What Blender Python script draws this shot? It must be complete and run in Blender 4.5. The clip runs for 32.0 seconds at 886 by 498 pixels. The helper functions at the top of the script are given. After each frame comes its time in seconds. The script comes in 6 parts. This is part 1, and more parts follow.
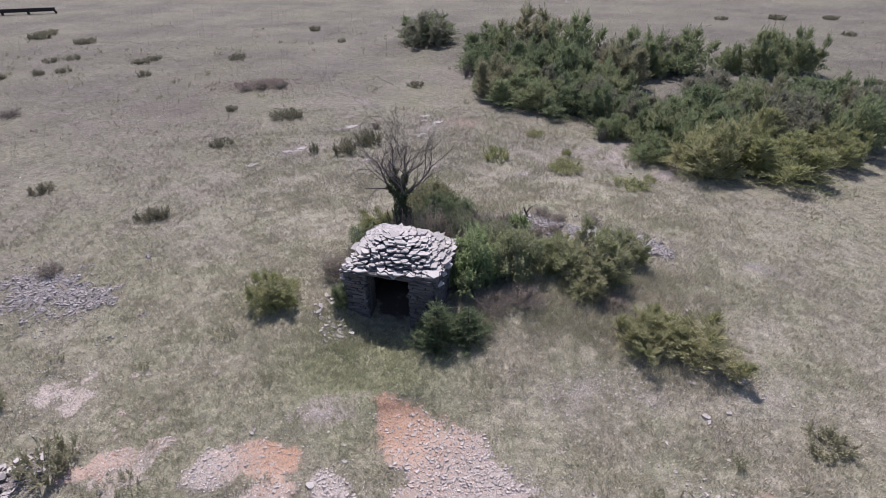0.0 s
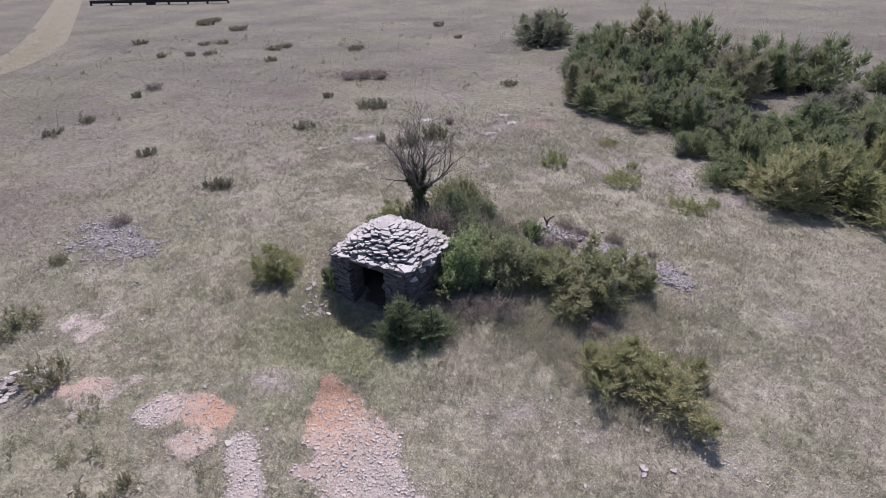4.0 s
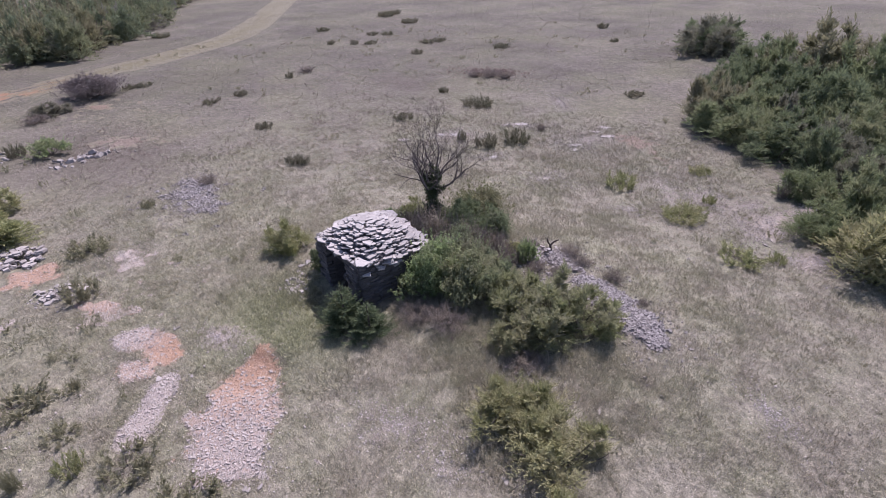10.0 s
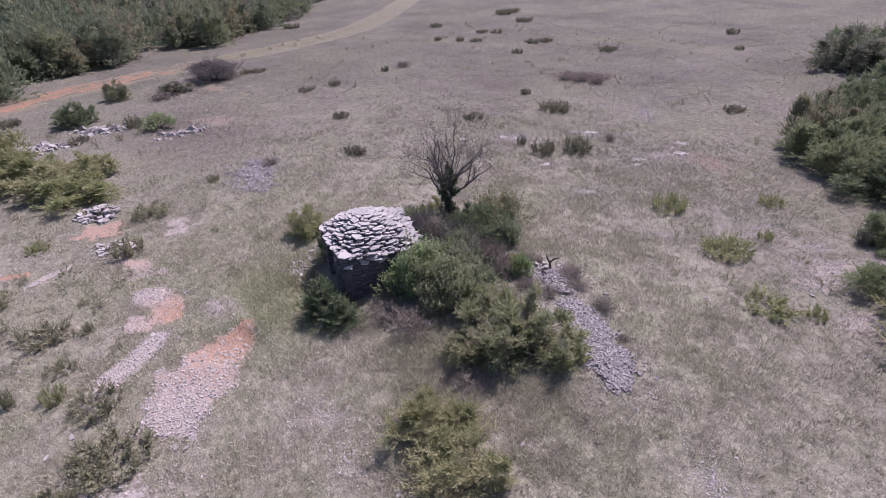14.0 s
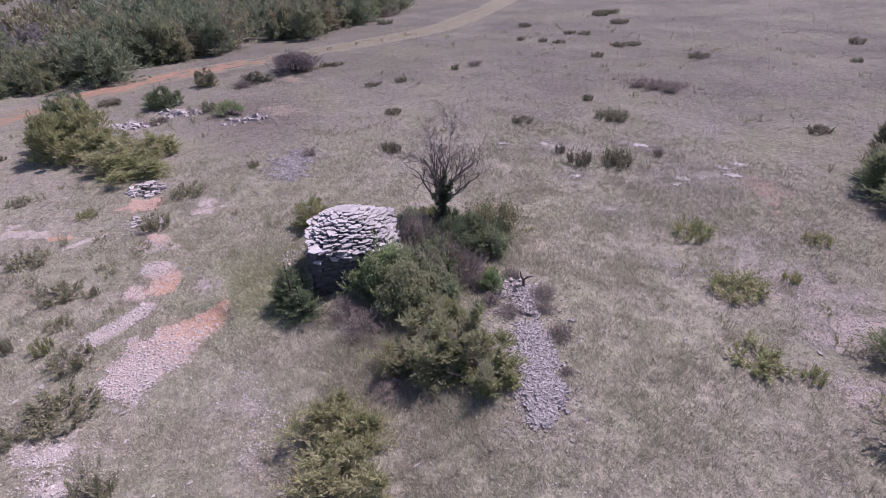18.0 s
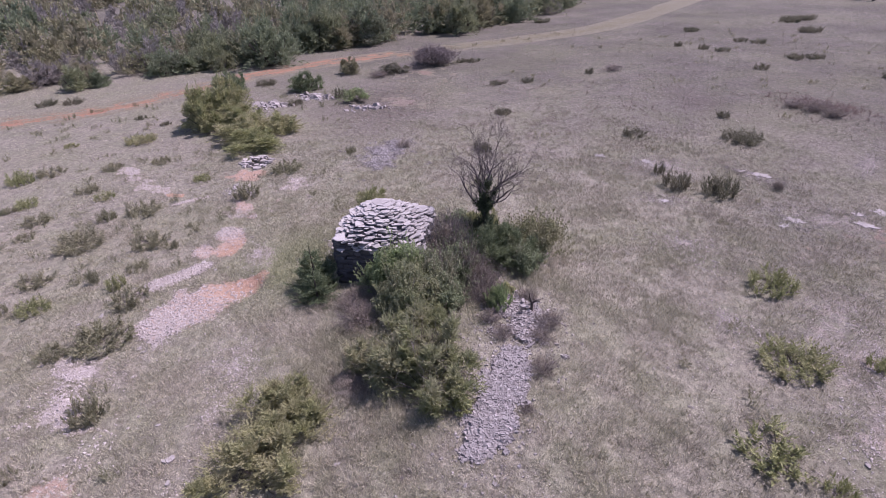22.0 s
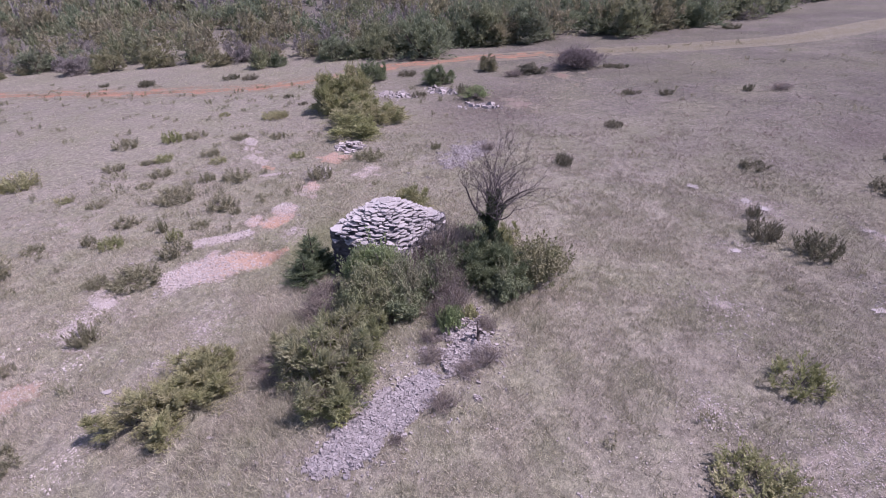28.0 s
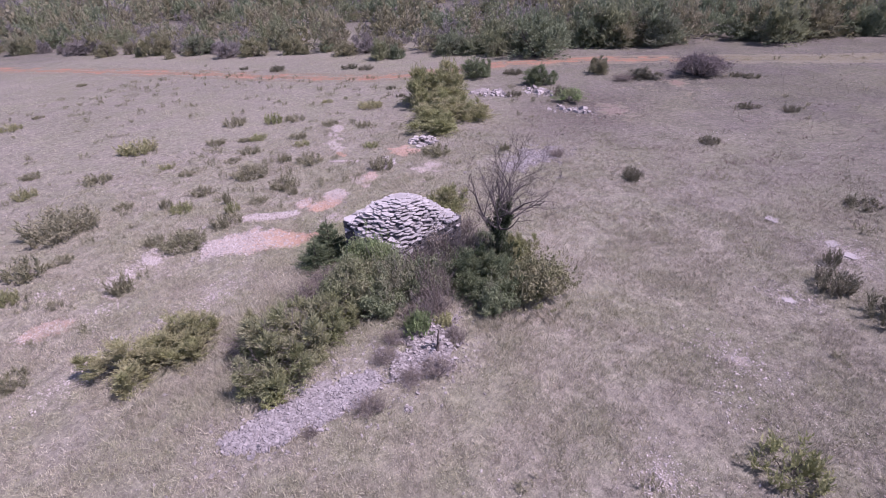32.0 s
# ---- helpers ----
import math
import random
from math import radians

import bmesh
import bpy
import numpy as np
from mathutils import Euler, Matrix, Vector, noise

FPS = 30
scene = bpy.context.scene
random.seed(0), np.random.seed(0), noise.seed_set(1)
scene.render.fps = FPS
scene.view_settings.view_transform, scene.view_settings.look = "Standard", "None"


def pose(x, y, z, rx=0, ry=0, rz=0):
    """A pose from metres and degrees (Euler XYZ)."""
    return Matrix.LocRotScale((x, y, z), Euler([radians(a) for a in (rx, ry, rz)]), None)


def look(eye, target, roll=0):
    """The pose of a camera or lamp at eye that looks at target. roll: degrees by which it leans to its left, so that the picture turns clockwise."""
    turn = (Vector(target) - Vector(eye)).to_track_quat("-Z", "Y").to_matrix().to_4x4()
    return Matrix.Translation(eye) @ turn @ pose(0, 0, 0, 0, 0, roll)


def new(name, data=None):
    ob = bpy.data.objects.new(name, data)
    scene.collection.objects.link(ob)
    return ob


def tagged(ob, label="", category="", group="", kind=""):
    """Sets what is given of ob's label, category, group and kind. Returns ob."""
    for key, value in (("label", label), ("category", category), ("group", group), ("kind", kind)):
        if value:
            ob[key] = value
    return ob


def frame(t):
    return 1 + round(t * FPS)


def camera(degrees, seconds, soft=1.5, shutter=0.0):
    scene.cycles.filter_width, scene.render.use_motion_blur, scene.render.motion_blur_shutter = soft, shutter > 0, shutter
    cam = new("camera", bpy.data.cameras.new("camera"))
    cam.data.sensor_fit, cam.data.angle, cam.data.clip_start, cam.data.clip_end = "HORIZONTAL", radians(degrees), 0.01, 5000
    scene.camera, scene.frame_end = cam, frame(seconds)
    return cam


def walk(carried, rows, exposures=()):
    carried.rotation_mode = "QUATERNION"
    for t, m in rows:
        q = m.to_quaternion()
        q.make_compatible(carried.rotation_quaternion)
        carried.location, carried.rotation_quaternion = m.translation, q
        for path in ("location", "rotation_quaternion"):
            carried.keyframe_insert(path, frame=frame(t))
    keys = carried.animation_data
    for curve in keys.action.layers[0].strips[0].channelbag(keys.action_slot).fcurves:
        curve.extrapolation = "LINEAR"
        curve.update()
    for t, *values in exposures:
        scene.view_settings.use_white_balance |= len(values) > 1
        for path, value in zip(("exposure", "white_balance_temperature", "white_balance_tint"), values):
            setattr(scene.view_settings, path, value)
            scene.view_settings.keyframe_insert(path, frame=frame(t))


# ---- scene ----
cam = camera(79.8, 32.0, soft=0.85)
METRES, EYE, TILT, LEAN, TURN = 32.0, 9.536, 0.0, 0.0, 0.0
ROWS = [
    (0.0, 0.0, 0.0, 0.0, -0.45, -31.53, 0.73),
    (0.5, 0.0165, 0.0006, -0.0001, 1.35, -31.51, 0.8),
    (1.0, 0.0328, 0.0016, -0.0003, 3.2, -31.51, 0.87),
    (1.5, 0.0493, 0.0034, -0.001, 5.17, -31.49, 0.97),
    (2.0, 0.0658, 0.0056, -0.0019, 7.15, -31.47, 1.05),
    (2.5, 0.0825, 0.0085, -0.0036, 9.22, -31.44, 1.11),
    (3.0, 0.0989, 0.0117, -0.0043, 11.16, -31.45, 1.17),
    (3.5, 0.1147, 0.0149, -0.004, 13.3, -31.44, 1.25),
    (5.5, 0.1754, 0.0358, -0.0043, 20.76, -31.39, 1.52),
    (6.0, 0.1906, 0.0417, -0.0056, 22.17, -31.39, 1.58),
    (6.5, 0.2053, 0.0479, -0.006, 23.92, -31.37, 1.62),
    (7.0, 0.2199, 0.0553, -0.0058, 25.8, -31.34, 1.68),
    (7.5, 0.2338, 0.063, -0.0049, 27.62, -31.31, 1.75),
    (8.0, 0.2475, 0.071, -0.0041, 29.6, -31.28, 1.8),
    (8.5, 0.261, 0.0796, -0.0031, 31.42, -31.25, 1.87),
    (9.0, 0.2742, 0.0887, -0.0022, 33.03, -31.21, 1.92),
    (9.5, 0.2866, 0.0982, -0.0028, 34.71, -31.17, 1.95),
    (10.0, 0.2983, 0.1082, -0.0038, 36.79, -31.14, 2.01),
    (10.5, 0.3102, 0.1188, -0.0038, 38.8, -31.1, 2.08),
    (11.0, 0.3221, 0.1302, -0.0043, 40.27, -31.07, 2.1),
    (11.5, 0.3329, 0.1415, -0.0046, 41.78, -31.05, 2.11),
    (12.0, 0.3434, 0.1532, -0.0053, 43.57, -31.02, 2.16),
    (12.5, 0.3536, 0.1647, -0.0061, 45.52, -30.98, 2.22),
    (13.0, 0.3638, 0.1762, -0.0063, 47.49, -30.92, 2.27),
    (13.5, 0.3731, 0.1879, -0.0057, 49.46, -30.89, 2.31),
    (14.0, 0.3816, 0.2, -0.0065, 51.45, -30.84, 2.37),
    (14.5, 0.3895, 0.2126, -0.0078, 53.52, -30.79, 2.42),
    (16.5, 0.4185, 0.2656, -0.0088, 60.09, -30.6, 2.55),
    (17.0, 0.4243, 0.2794, -0.0085, 61.49, -30.57, 2.62),
    (17.5, 0.4299, 0.2937, -0.0089, 62.48, -30.55, 2.64),
    (18.0, 0.4354, 0.3081, -0.0097, 63.57, -30.54, 2.64),
    (18.5, 0.4405, 0.323, -0.0118, 65.16, -30.48, 2.66),
    (19.0, 0.4452, 0.3381, -0.0135, 67.15, -30.43, 2.7),
    (19.5, 0.4487, 0.3537, -0.0146, 69.24, -30.35, 2.77),
    (20.0, 0.4518, 0.3696, -0.0156, 71.18, -30.3, 2.79),
    (20.5, 0.4545, 0.3854, -0.0157, 73.58, -30.23, 2.84),
    (21.0, 0.4568, 0.4018, -0.015, 76.6, -30.1, 2.88),
    (21.5, 0.4582, 0.4176, -0.0145, 79.71, -29.98, 2.92),
    (22.0, 0.4585, 0.4328, -0.0151, 82.29, -29.89, 2.97),
    (22.5, 0.4587, 0.4475, -0.0168, 83.75, -29.84, 2.99),
    (23.0, 0.4584, 0.4623, -0.0174, 85.38, -29.79, 3.0),
    (23.5, 0.4573, 0.476, -0.0183, 87.2, -29.71, 3.01),
    (24.0, 0.4559, 0.4907, -0.0191, 89.0, -29.65, 3.03),
    (24.5, 0.4539, 0.5056, -0.02, 90.8, -29.57, 3.05),
    (26.5, 0.4416, 0.5651, -0.0206, 98.31, -29.31, 3.06),
    (27.0, 0.4372, 0.5801, -0.0209, 100.33, -29.24, 3.06),
    (27.5, 0.4324, 0.5951, -0.0217, 101.94, -29.17, 3.06),
    (28.0, 0.4272, 0.6097, -0.0225, 103.52, -29.13, 3.04),
    (28.5, 0.4217, 0.6245, -0.0233, 105.33, -29.07, 3.04),
    (29.0, 0.4156, 0.6391, -0.024, 107.34, -28.99, 3.02),
    (29.5, 0.4093, 0.6533, -0.0246, 109.5, -28.91, 3.0),
    (30.0, 0.4023, 0.667, -0.0255, 111.56, -28.83, 2.98),
    (30.5, 0.3947, 0.6795, -0.0265, 113.7, -28.76, 2.98),
    (31.0, 0.387, 0.6915, -0.0277, 115.76, -28.7, 2.99),
    (31.5, 0.379, 0.7041, -0.0293, 117.61, -28.63, 2.99),
    (32.0, 0.3704, 0.7169, -0.0302, 119.16, -28.59, 2.99),
]
# seconds, stops, kelvin, tint: the picture turns slowly more magenta
EXPOSURES = [(0, 0.34, 6250, 20), (6, 0.33, 6190, 24), (13, 0.32, 6100, 31), (19, 0.27, 6050, 37), (24, 0.26, 6040, 37), (32, 0.31, 5960, 43)]
walk(cam, [(t, pose(0, 0, EYE, TILT, LEAN, TURN) @ pose(METRES * x, METRES * y, METRES * z, 90 + pitch, roll, yaw)) for t, x, y, z, yaw, pitch, roll in ROWS], EXPOSURES)

# ---- light ----
world = bpy.data.worlds.new("sky")
scene.world = world
world.use_nodes = True
SUN_AZ, SUN_EL = 101.0, 57.0      # degrees: where the sun stands, counted from +x towards +y, and its height
sky = world.node_tree.nodes.new("ShaderNodeTexSky")
sky.sky_type, sky.sun_disc = "NISHITA", False
sky.sun_elevation, sky.sun_rotation = radians(SUN_EL), radians(90 - SUN_AZ)
sky.dust_density, sky.air_density = 1.5, 1.0
back = world.node_tree.nodes["Background"]
back.inputs[1].default_value = 0.115
world.node_tree.links.new(sky.outputs[0], back.inputs[0])
sun = new("sun", bpy.data.lights.new("sun", "SUN"))
sun.data.energy, sun.data.angle, sun.data.color = 5.0, radians(0.6), (1.0, 0.95, 0.88)
sun.matrix_basis = look((0, 0, 0), (-math.cos(radians(SUN_EL)) * math.cos(radians(SUN_AZ)), -math.cos(radians(SUN_EL)) * math.sin(radians(SUN_AZ)), -math.sin(radians(SUN_EL))))

# ---- materials ----


class Nodes:
    """A small shorthand for node materials."""

    def __init__(self, name, rough=0.9):
        self.mat = bpy.data.materials.new(name)
        self.mat.use_nodes = True
        self.tree = self.mat.node_tree
        self.bsdf = self.tree.nodes["Principled BSDF"]
        self.bsdf.inputs["Roughness"].default_value = rough
        self.bsdf.inputs["Specular IOR Level"].default_value = 0.25

    def add(self, kind, **values):
        node = self.tree.nodes.new(kind)
        for key, value in values.items():
            node.inputs[key.replace("_", " ")].default_value = value
        return node

    def link(self, a, b):
        self.tree.links.new(a, b)

    def where(self):
        return self.add("ShaderNodeNewGeometry").outputs["Position"]

    def noise(self, scale, detail=4.0, rough=0.55, at=None):
        node = self.add("ShaderNodeTexNoise", Scale=scale, Detail=detail, Roughness=rough)
        self.link(at or self.where(), node.inputs["Vector"])
        return node.outputs["Fac"]

    def span(self, value, lo, hi, to_lo=0.0, to_hi=1.0):
        node = self.tree.nodes.new("ShaderNodeMapRange")
        for i, v in enumerate((lo, hi, to_lo, to_hi)):
            node.inputs[i + 1].default_value = v
        self.link(value, node.inputs[0])
        return node.outputs[0]

    def mix(self, factor, a, b, mode="MIX"):
        node = self.tree.nodes.new("ShaderNodeMix")
        node.data_type, node.blend_type = "RGBA", mode
        for socket, value in ((node.inputs[0], factor), (node.inputs[6], a), (node.inputs[7], b)):
            if isinstance(value, (int, float)):
                socket.default_value = value
            elif isinstance(value, tuple):
                socket.default_value = (*value, 1.0)
            else:
                self.link(value, socket)
        return node.outputs[2]

    def math(self, kind, a, b):
        node = self.tree.nodes.new("ShaderNodeMath")
        node.operation = kind
        for socket, value in ((node.inputs[0], a), (node.inputs[1], b)):
            if isinstance(value, (int, float)):
                socket.default_value = value
            else:
                self.link(value, socket)
        return node.outputs[0]

    def attribute(self, name):
        node = self.tree.nodes.new("ShaderNodeAttribute")
        node.attribute_name = name
        return node

    def bump(self, height, strength=0.5, distance=0.02):
        node = self.add("ShaderNodeBump", Strength=strength, Distance=distance)
        self.link(height, node.inputs["Height"])
        self.link(node.outputs[0], self.bsdf.inputs["Normal"])

    def done(self, colour):
        self.link(colour, self.bsdf.inputs["Base Color"])
        return self.mat


def meadow(n):
    """The field's own colour: straw, olive and brown in soft drifts, fresher before the hut and lilac-brown far out."""
    drift, swath, wide = n.noise(0.5, 5.0, 0.62), n.noise(1.6, 5.0, 0.65), n.noise(0.13, 4.0, 0.6)
    tone = n.mix(n.span(drift, 0.40, 0.60), (0.310, 0.299, 0.222), (0.352, 0.324, 0.264))
    tone = n.mix(n.span(swath, 0.45, 0.68, 0.0, 0.6), tone, (0.272, 0.241, 0.206))

    def off(x, y):
        node = n.add("ShaderNodeVectorMath")
        node.operation = "DISTANCE"
        n.link(n.where(), node.inputs[0])
        node.inputs[1].default_value = (x, y, -0.5)
        return node.outputs["Value"]

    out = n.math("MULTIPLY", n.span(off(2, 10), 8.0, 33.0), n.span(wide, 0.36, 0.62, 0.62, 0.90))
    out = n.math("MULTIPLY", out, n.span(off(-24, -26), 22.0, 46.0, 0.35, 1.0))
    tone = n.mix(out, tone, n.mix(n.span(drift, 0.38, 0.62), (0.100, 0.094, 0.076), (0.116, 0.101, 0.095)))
    return n.mix(n.span(off(-2.0, 10.2), 0.8, 3.4, 0.7, 0.0), tone, (0.245, 0.262, 0.150))


def ground_material():
    n = Nodes("dry_grassland", 0.95)
    split = n.add("ShaderNodeSeparateColor")
    n.link(n.attribute("cover").outputs["Color"], split.inputs[0])
    heath, green, bare = split.outputs
    fine, mid, grain, tuft = n.noise(11.0, 8.0, 0.75), n.noise(1.9, 6.0, 0.7), n.noise(48.0, 4.0, 0.65), n.noise(4.5, 5.0, 0.7)
    blade = n.noise(33.0, 3.0, 0.7)
    streak = n.math("ADD", n.math("MULTIPLY", n.span(fine, 0.36, 0.64), 0.45), n.math("MULTIPLY", n.span(blade, 0.40, 0.60), 0.55))
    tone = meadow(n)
    tone = n.mix(n.math("MULTIPLY", green, 0.4), tone, (0.245, 0.242, 0.150))
    tone = n.mix(heath, tone, (0.110, 0.086, 0.080))
    colour = n.mix(streak, n.mix(1.0, tone, (0.46, 0.46, 0.46), "MULTIPLY"), n.mix(1.0, tone, (1.05, 1.05, 1.05), "MULTIPLY"))
    rough = n.mix(n.span(tuft, 0.38, 0.62), (0.66, 0.66, 0.66), (1.15, 1.15, 1.15))
    colour = n.mix(1.0, colour, rough, "MULTIPLY")
    stony = n.mix(n.span(n.math("ADD", n.math("MULTIPLY", grain, 0.4), n.math("MULTIPLY", blade, 0.6)), 0.42, 0.58), (0.165, 0.138, 0.118), (0.44, 0.385, 0.352))
    spots = n.math("ADD", n.span(mid, 0.35, 0.75, 0.0, 0.85), n.math("MULTIPLY", bare, 1.35))
    colour = n.mix(n.span(n.math("ADD", spots, n.math("MULTIPLY", fine, 0.6)), 1.05, 1.5), colour, stony)
    flint = n.add("ShaderNodeTexVoronoi", Scale=11.0)
    n.link(n.where(), flint.inputs["Vector"])
    speck = n.math("MULTIPLY", n.span(flint.outputs["Distance"], 0.13, 0.2, 1.0, 0.0), n.span(n.noise(0.6, 4.0), 0.42, 0.58))
    colour = n.mix(n.math("MULTIPLY", speck, 0.7), colour, (0.54, 0.49, 0.455))
    n.bump(n.math("ADD", n.math("ADD", fine, tuft), n.math("MULTIPLY", grain, 0.5)), 0.9, 0.045)
    return n.done(colour)


def blade_material(name, low, high):
    """Grass blades that take the colour of the field they stand in, some greener, some bleached."""
    n = Nodes(name, 0.8)
    isle = n.add("ShaderNodeNewGeometry").outputs["Random Per Island"]
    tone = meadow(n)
    pick_green = n.span(n.noise(23.0, 2.0, 0.5), 0.52, 0.62, 0.0, 0.4)
    tone = n.mix(pick_green, tone, (0.215, 0.225, 0.110))
    colour = n.mix(isle, n.mix(1.0, tone, (low, low, low), "MULTIPLY"), n.mix(1.0, tone, (high, high, high), "MULTIPLY"))
    glow = n.add("ShaderNodeBsdfTranslucent")
    n.link(colour, glow.inputs["Color"])
    both = n.add("ShaderNodeMixShader", Fac=0.3)
    n.link(n.bsdf.outputs[0], both.inputs[1])
    n.link(glow.outputs[0], both.inputs[2])
    n.link(both.outputs[0], n.tree.nodes["Material Output"].inputs["Surface"])
    return n.done(colour)


def soil_material(name, first, second, pale):
    """Bare ground: one colour at the patch's start, another at its end, pebbles in it, and turf at its ragged rim."""
    n = Nodes(name, 0.95)
    split = n.add("ShaderNodeSeparateColor")
    n.link(n.attribute("cover").outputs["Color"], split.inputs[0])
    along, rim, _ = split.outputs
    fine, grain = n.noise(9.0, 5.0, 0.65), n.noise(42.0, 4.0, 0.6)
    earth = n.mix(n.span(n.math("ADD", along, n.math("MULTIPLY", fine, 0.7)), 0.25, 1.25), first, second)
    earth = n.mix(n.span(grain, 0.3, 0.7, 0.0, 0.6), earth, n.mix(0.5, earth, (0.09, 0.06, 0.05)))
    cells = n.add("ShaderNodeTexVoronoi", Scale=30.0)
    n.link(n.where(), cells.inputs["Vector"])
    pebbles = n.span(cells.outputs["Distance"], 0.25, 0.36, 1.0, 0.0)
    pick = n.add("ShaderNodeSeparateColor")
    n.link(cells.outputs["Color"], pick.inputs[0])
    pebbles = n.math("MULTIPLY", pebbles, n.span(pick.outputs[0], 0.45, 0.6))
    earth = n.mix(n.math("MULTIPLY", pebbles, 0.8), earth, n.mix(pick.outputs[1], earth, pale))
    turf = n.mix(n.span(fine, 0.3, 0.7), (0.115, 0.108, 0.076), (0.245, 0.222, 0.172))
    creep = n.span(n.noise(3.2, 4.0, 0.6), 0.46, 0.66, 0.0, 0.62)
    colour = n.mix(n.span(n.math("SUBTRACT", n.math("ADD", rim, n.math("MULTIPLY", fine, 0.9)), creep), 0.55, 0.95), turf, earth)
    n.bump(n.math("ADD", grain, pebbles), 0.8, 0.04)
    return n.done(colour)


def stone_material(name, dark, light, lichen=(0.20, 0.19, 0.17)):
    n = Nodes(name, 0.9)
    own = n.add("ShaderNodeObjectInfo").outputs["Random"]
    isle = n.add("ShaderNodeNewGeometry").outputs["Random Per Island"]
    fine, mid = n.noise(26.0, 6.0, 0.7), n.noise(5.0, 4.0, 0.6)
    colour = n.mix(n.span(n.math("ADD", n.math("MULTIPLY", own, 0.5), n.math("MULTIPLY", isle, 0.5)), 0.0, 1.0), dark, light)
    colour = n.mix(n.span(fine, 0.35, 0.7, 0.0, 0.55), colour, lichen)
    colour = n.mix(n.span(mid, 0.55, 0.75, 0.0, 0.45), colour, (0.13, 0.12, 0.115))
    n.bump(n.math("ADD", fine, mid), 0.7, 0.02)
    return n.done(colour)


def leaf_material(name, dark, light, dry, dry_share=0.25, rough=0.7, broad=0.0, thin=0.42, speck=0.45, grain=6.0):
    n = Nodes(name, rough)
    isle = n.add("ShaderNodeNewGeometry").outputs["Random Per Island"]
    own = n.add("ShaderNodeObjectInfo").outputs["Random"]
    clump = n.span(n.noise(grain, 3.0, 0.6), 0.32, 0.68)
    colour = n.mix(n.math("ADD", n.math("MULTIPLY", isle, speck), n.math("MULTIPLY", clump, 1.0 - speck)), dark, light)
    patchy = n.noise(grain * 0.27, 3.0, 0.6)
    drier = n.math("ADD", n.math("MULTIPLY", patchy, 0.9), n.math("MULTIPLY", own, 0.25))
    wide = n.span(n.noise(0.3, 3.0, 0.5), 0.42, 0.62)
    colour = n.mix(n.math("MULTIPLY", wide, broad), colour, n.mix(0.5, colour, dry))
    colour = n.mix(n.span(drier, 0.75 - dry_share, 0.95 - dry_share * 0.4, 0.0, 0.85), colour, dry)
    glow = n.add("ShaderNodeBsdfTranslucent")
    n.link(colour, glow.inputs["Color"])
    both = n.add("ShaderNodeMixShader", Fac=thin)
    n.link(n.bsdf.outputs[0], both.inputs[1])
    n.link(glow.outputs[0], both.inputs[2])
    n.link(both.outputs[0], n.tree.nodes["Material Output"].inputs["Surface"])
    return n.done(colour)


def bark_material(name, dark, light):
    n = Nodes(name, 0.9)
    streak = n.noise(30.0, 5.0, 0.7)
    n.bump(streak, 0.6, 0.01)
    return n.done(n.mix(n.span(streak, 0.3, 0.7), dark, light))


GRASSLAND = ground_material()
RED_SOIL = soil_material("red_soil", (0.395, 0.225, 0.138), (0.370, 0.320, 0.295), (0.62, 0.55, 0.515))
PINK_SOIL = soil_material("pinkish_soil", (0.40, 0.340, 0.303), (0.385, 0.345, 0.322), (0.60, 0.54, 0.50))
FAINT_SOIL = soil_material("faint_reddish_soil", (0.225, 0.158, 0.122), (0.215, 0.178, 0.152), (0.36, 0.32, 0.30))
# floor earth with the hut's indoor shade painted into its colour
SHADED_SOIL = soil_material("shaded_earth", (0.045, 0.038, 0.034), (0.05, 0.042, 0.038), (0.12, 0.11, 0.10))
RUBBLE_SOIL = soil_material("grey_rubble_bed", (0.11, 0.097, 0.096), (0.22, 0.197, 0.193), (0.50, 0.47, 0.46))
TRACK_SOIL = soil_material("track_soil", (0.40, 0.195, 0.135), (0.165, 0.152, 0.096), (0.42, 0.33, 0.285))
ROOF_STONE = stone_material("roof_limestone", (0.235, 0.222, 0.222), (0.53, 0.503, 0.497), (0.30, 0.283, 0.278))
# the roof's limestone again, with the walls' shade and their gaps' put into its colour
SHADED_STONE = stone_material("shaded_limestone", (0.050, 0.047, 0.050), (0.165, 0.155, 0.160), (0.070, 0.066, 0.067))
SHADED_JOINTS = stone_material("shaded_joints", (0.02, 0.019, 0.02), (0.04, 0.038, 0.038), (0.03, 0.028, 0.028))
LOOSE_STONE = stone_material("loose_limestone", (0.16, 0.143, 0.140), (0.55, 0.510, 0.490), (0.30, 0.275, 0.268))
RUBBLE_STONE = stone_material("rubble_limestone", (0.13, 0.117, 0.118), (0.47, 0.440, 0.435), (0.25, 0.23, 0.225))
PINK_STONE = stone_material("pinkish_pebbles", (0.26, 0.228, 0.214), (0.63, 0.575, 0.550), (0.40, 0.358, 0.336))
SHELF_STONE = stone_material("weathered_shelf", (0.20, 0.185, 0.180), (0.36, 0.335, 0.328), (0.22, 0.20, 0.19))
FIR = leaf_material("bright_needles", (0.050, 0.075, 0.044), (0.240, 0.290, 0.165), (0.28, 0.29, 0.16), 0.1)
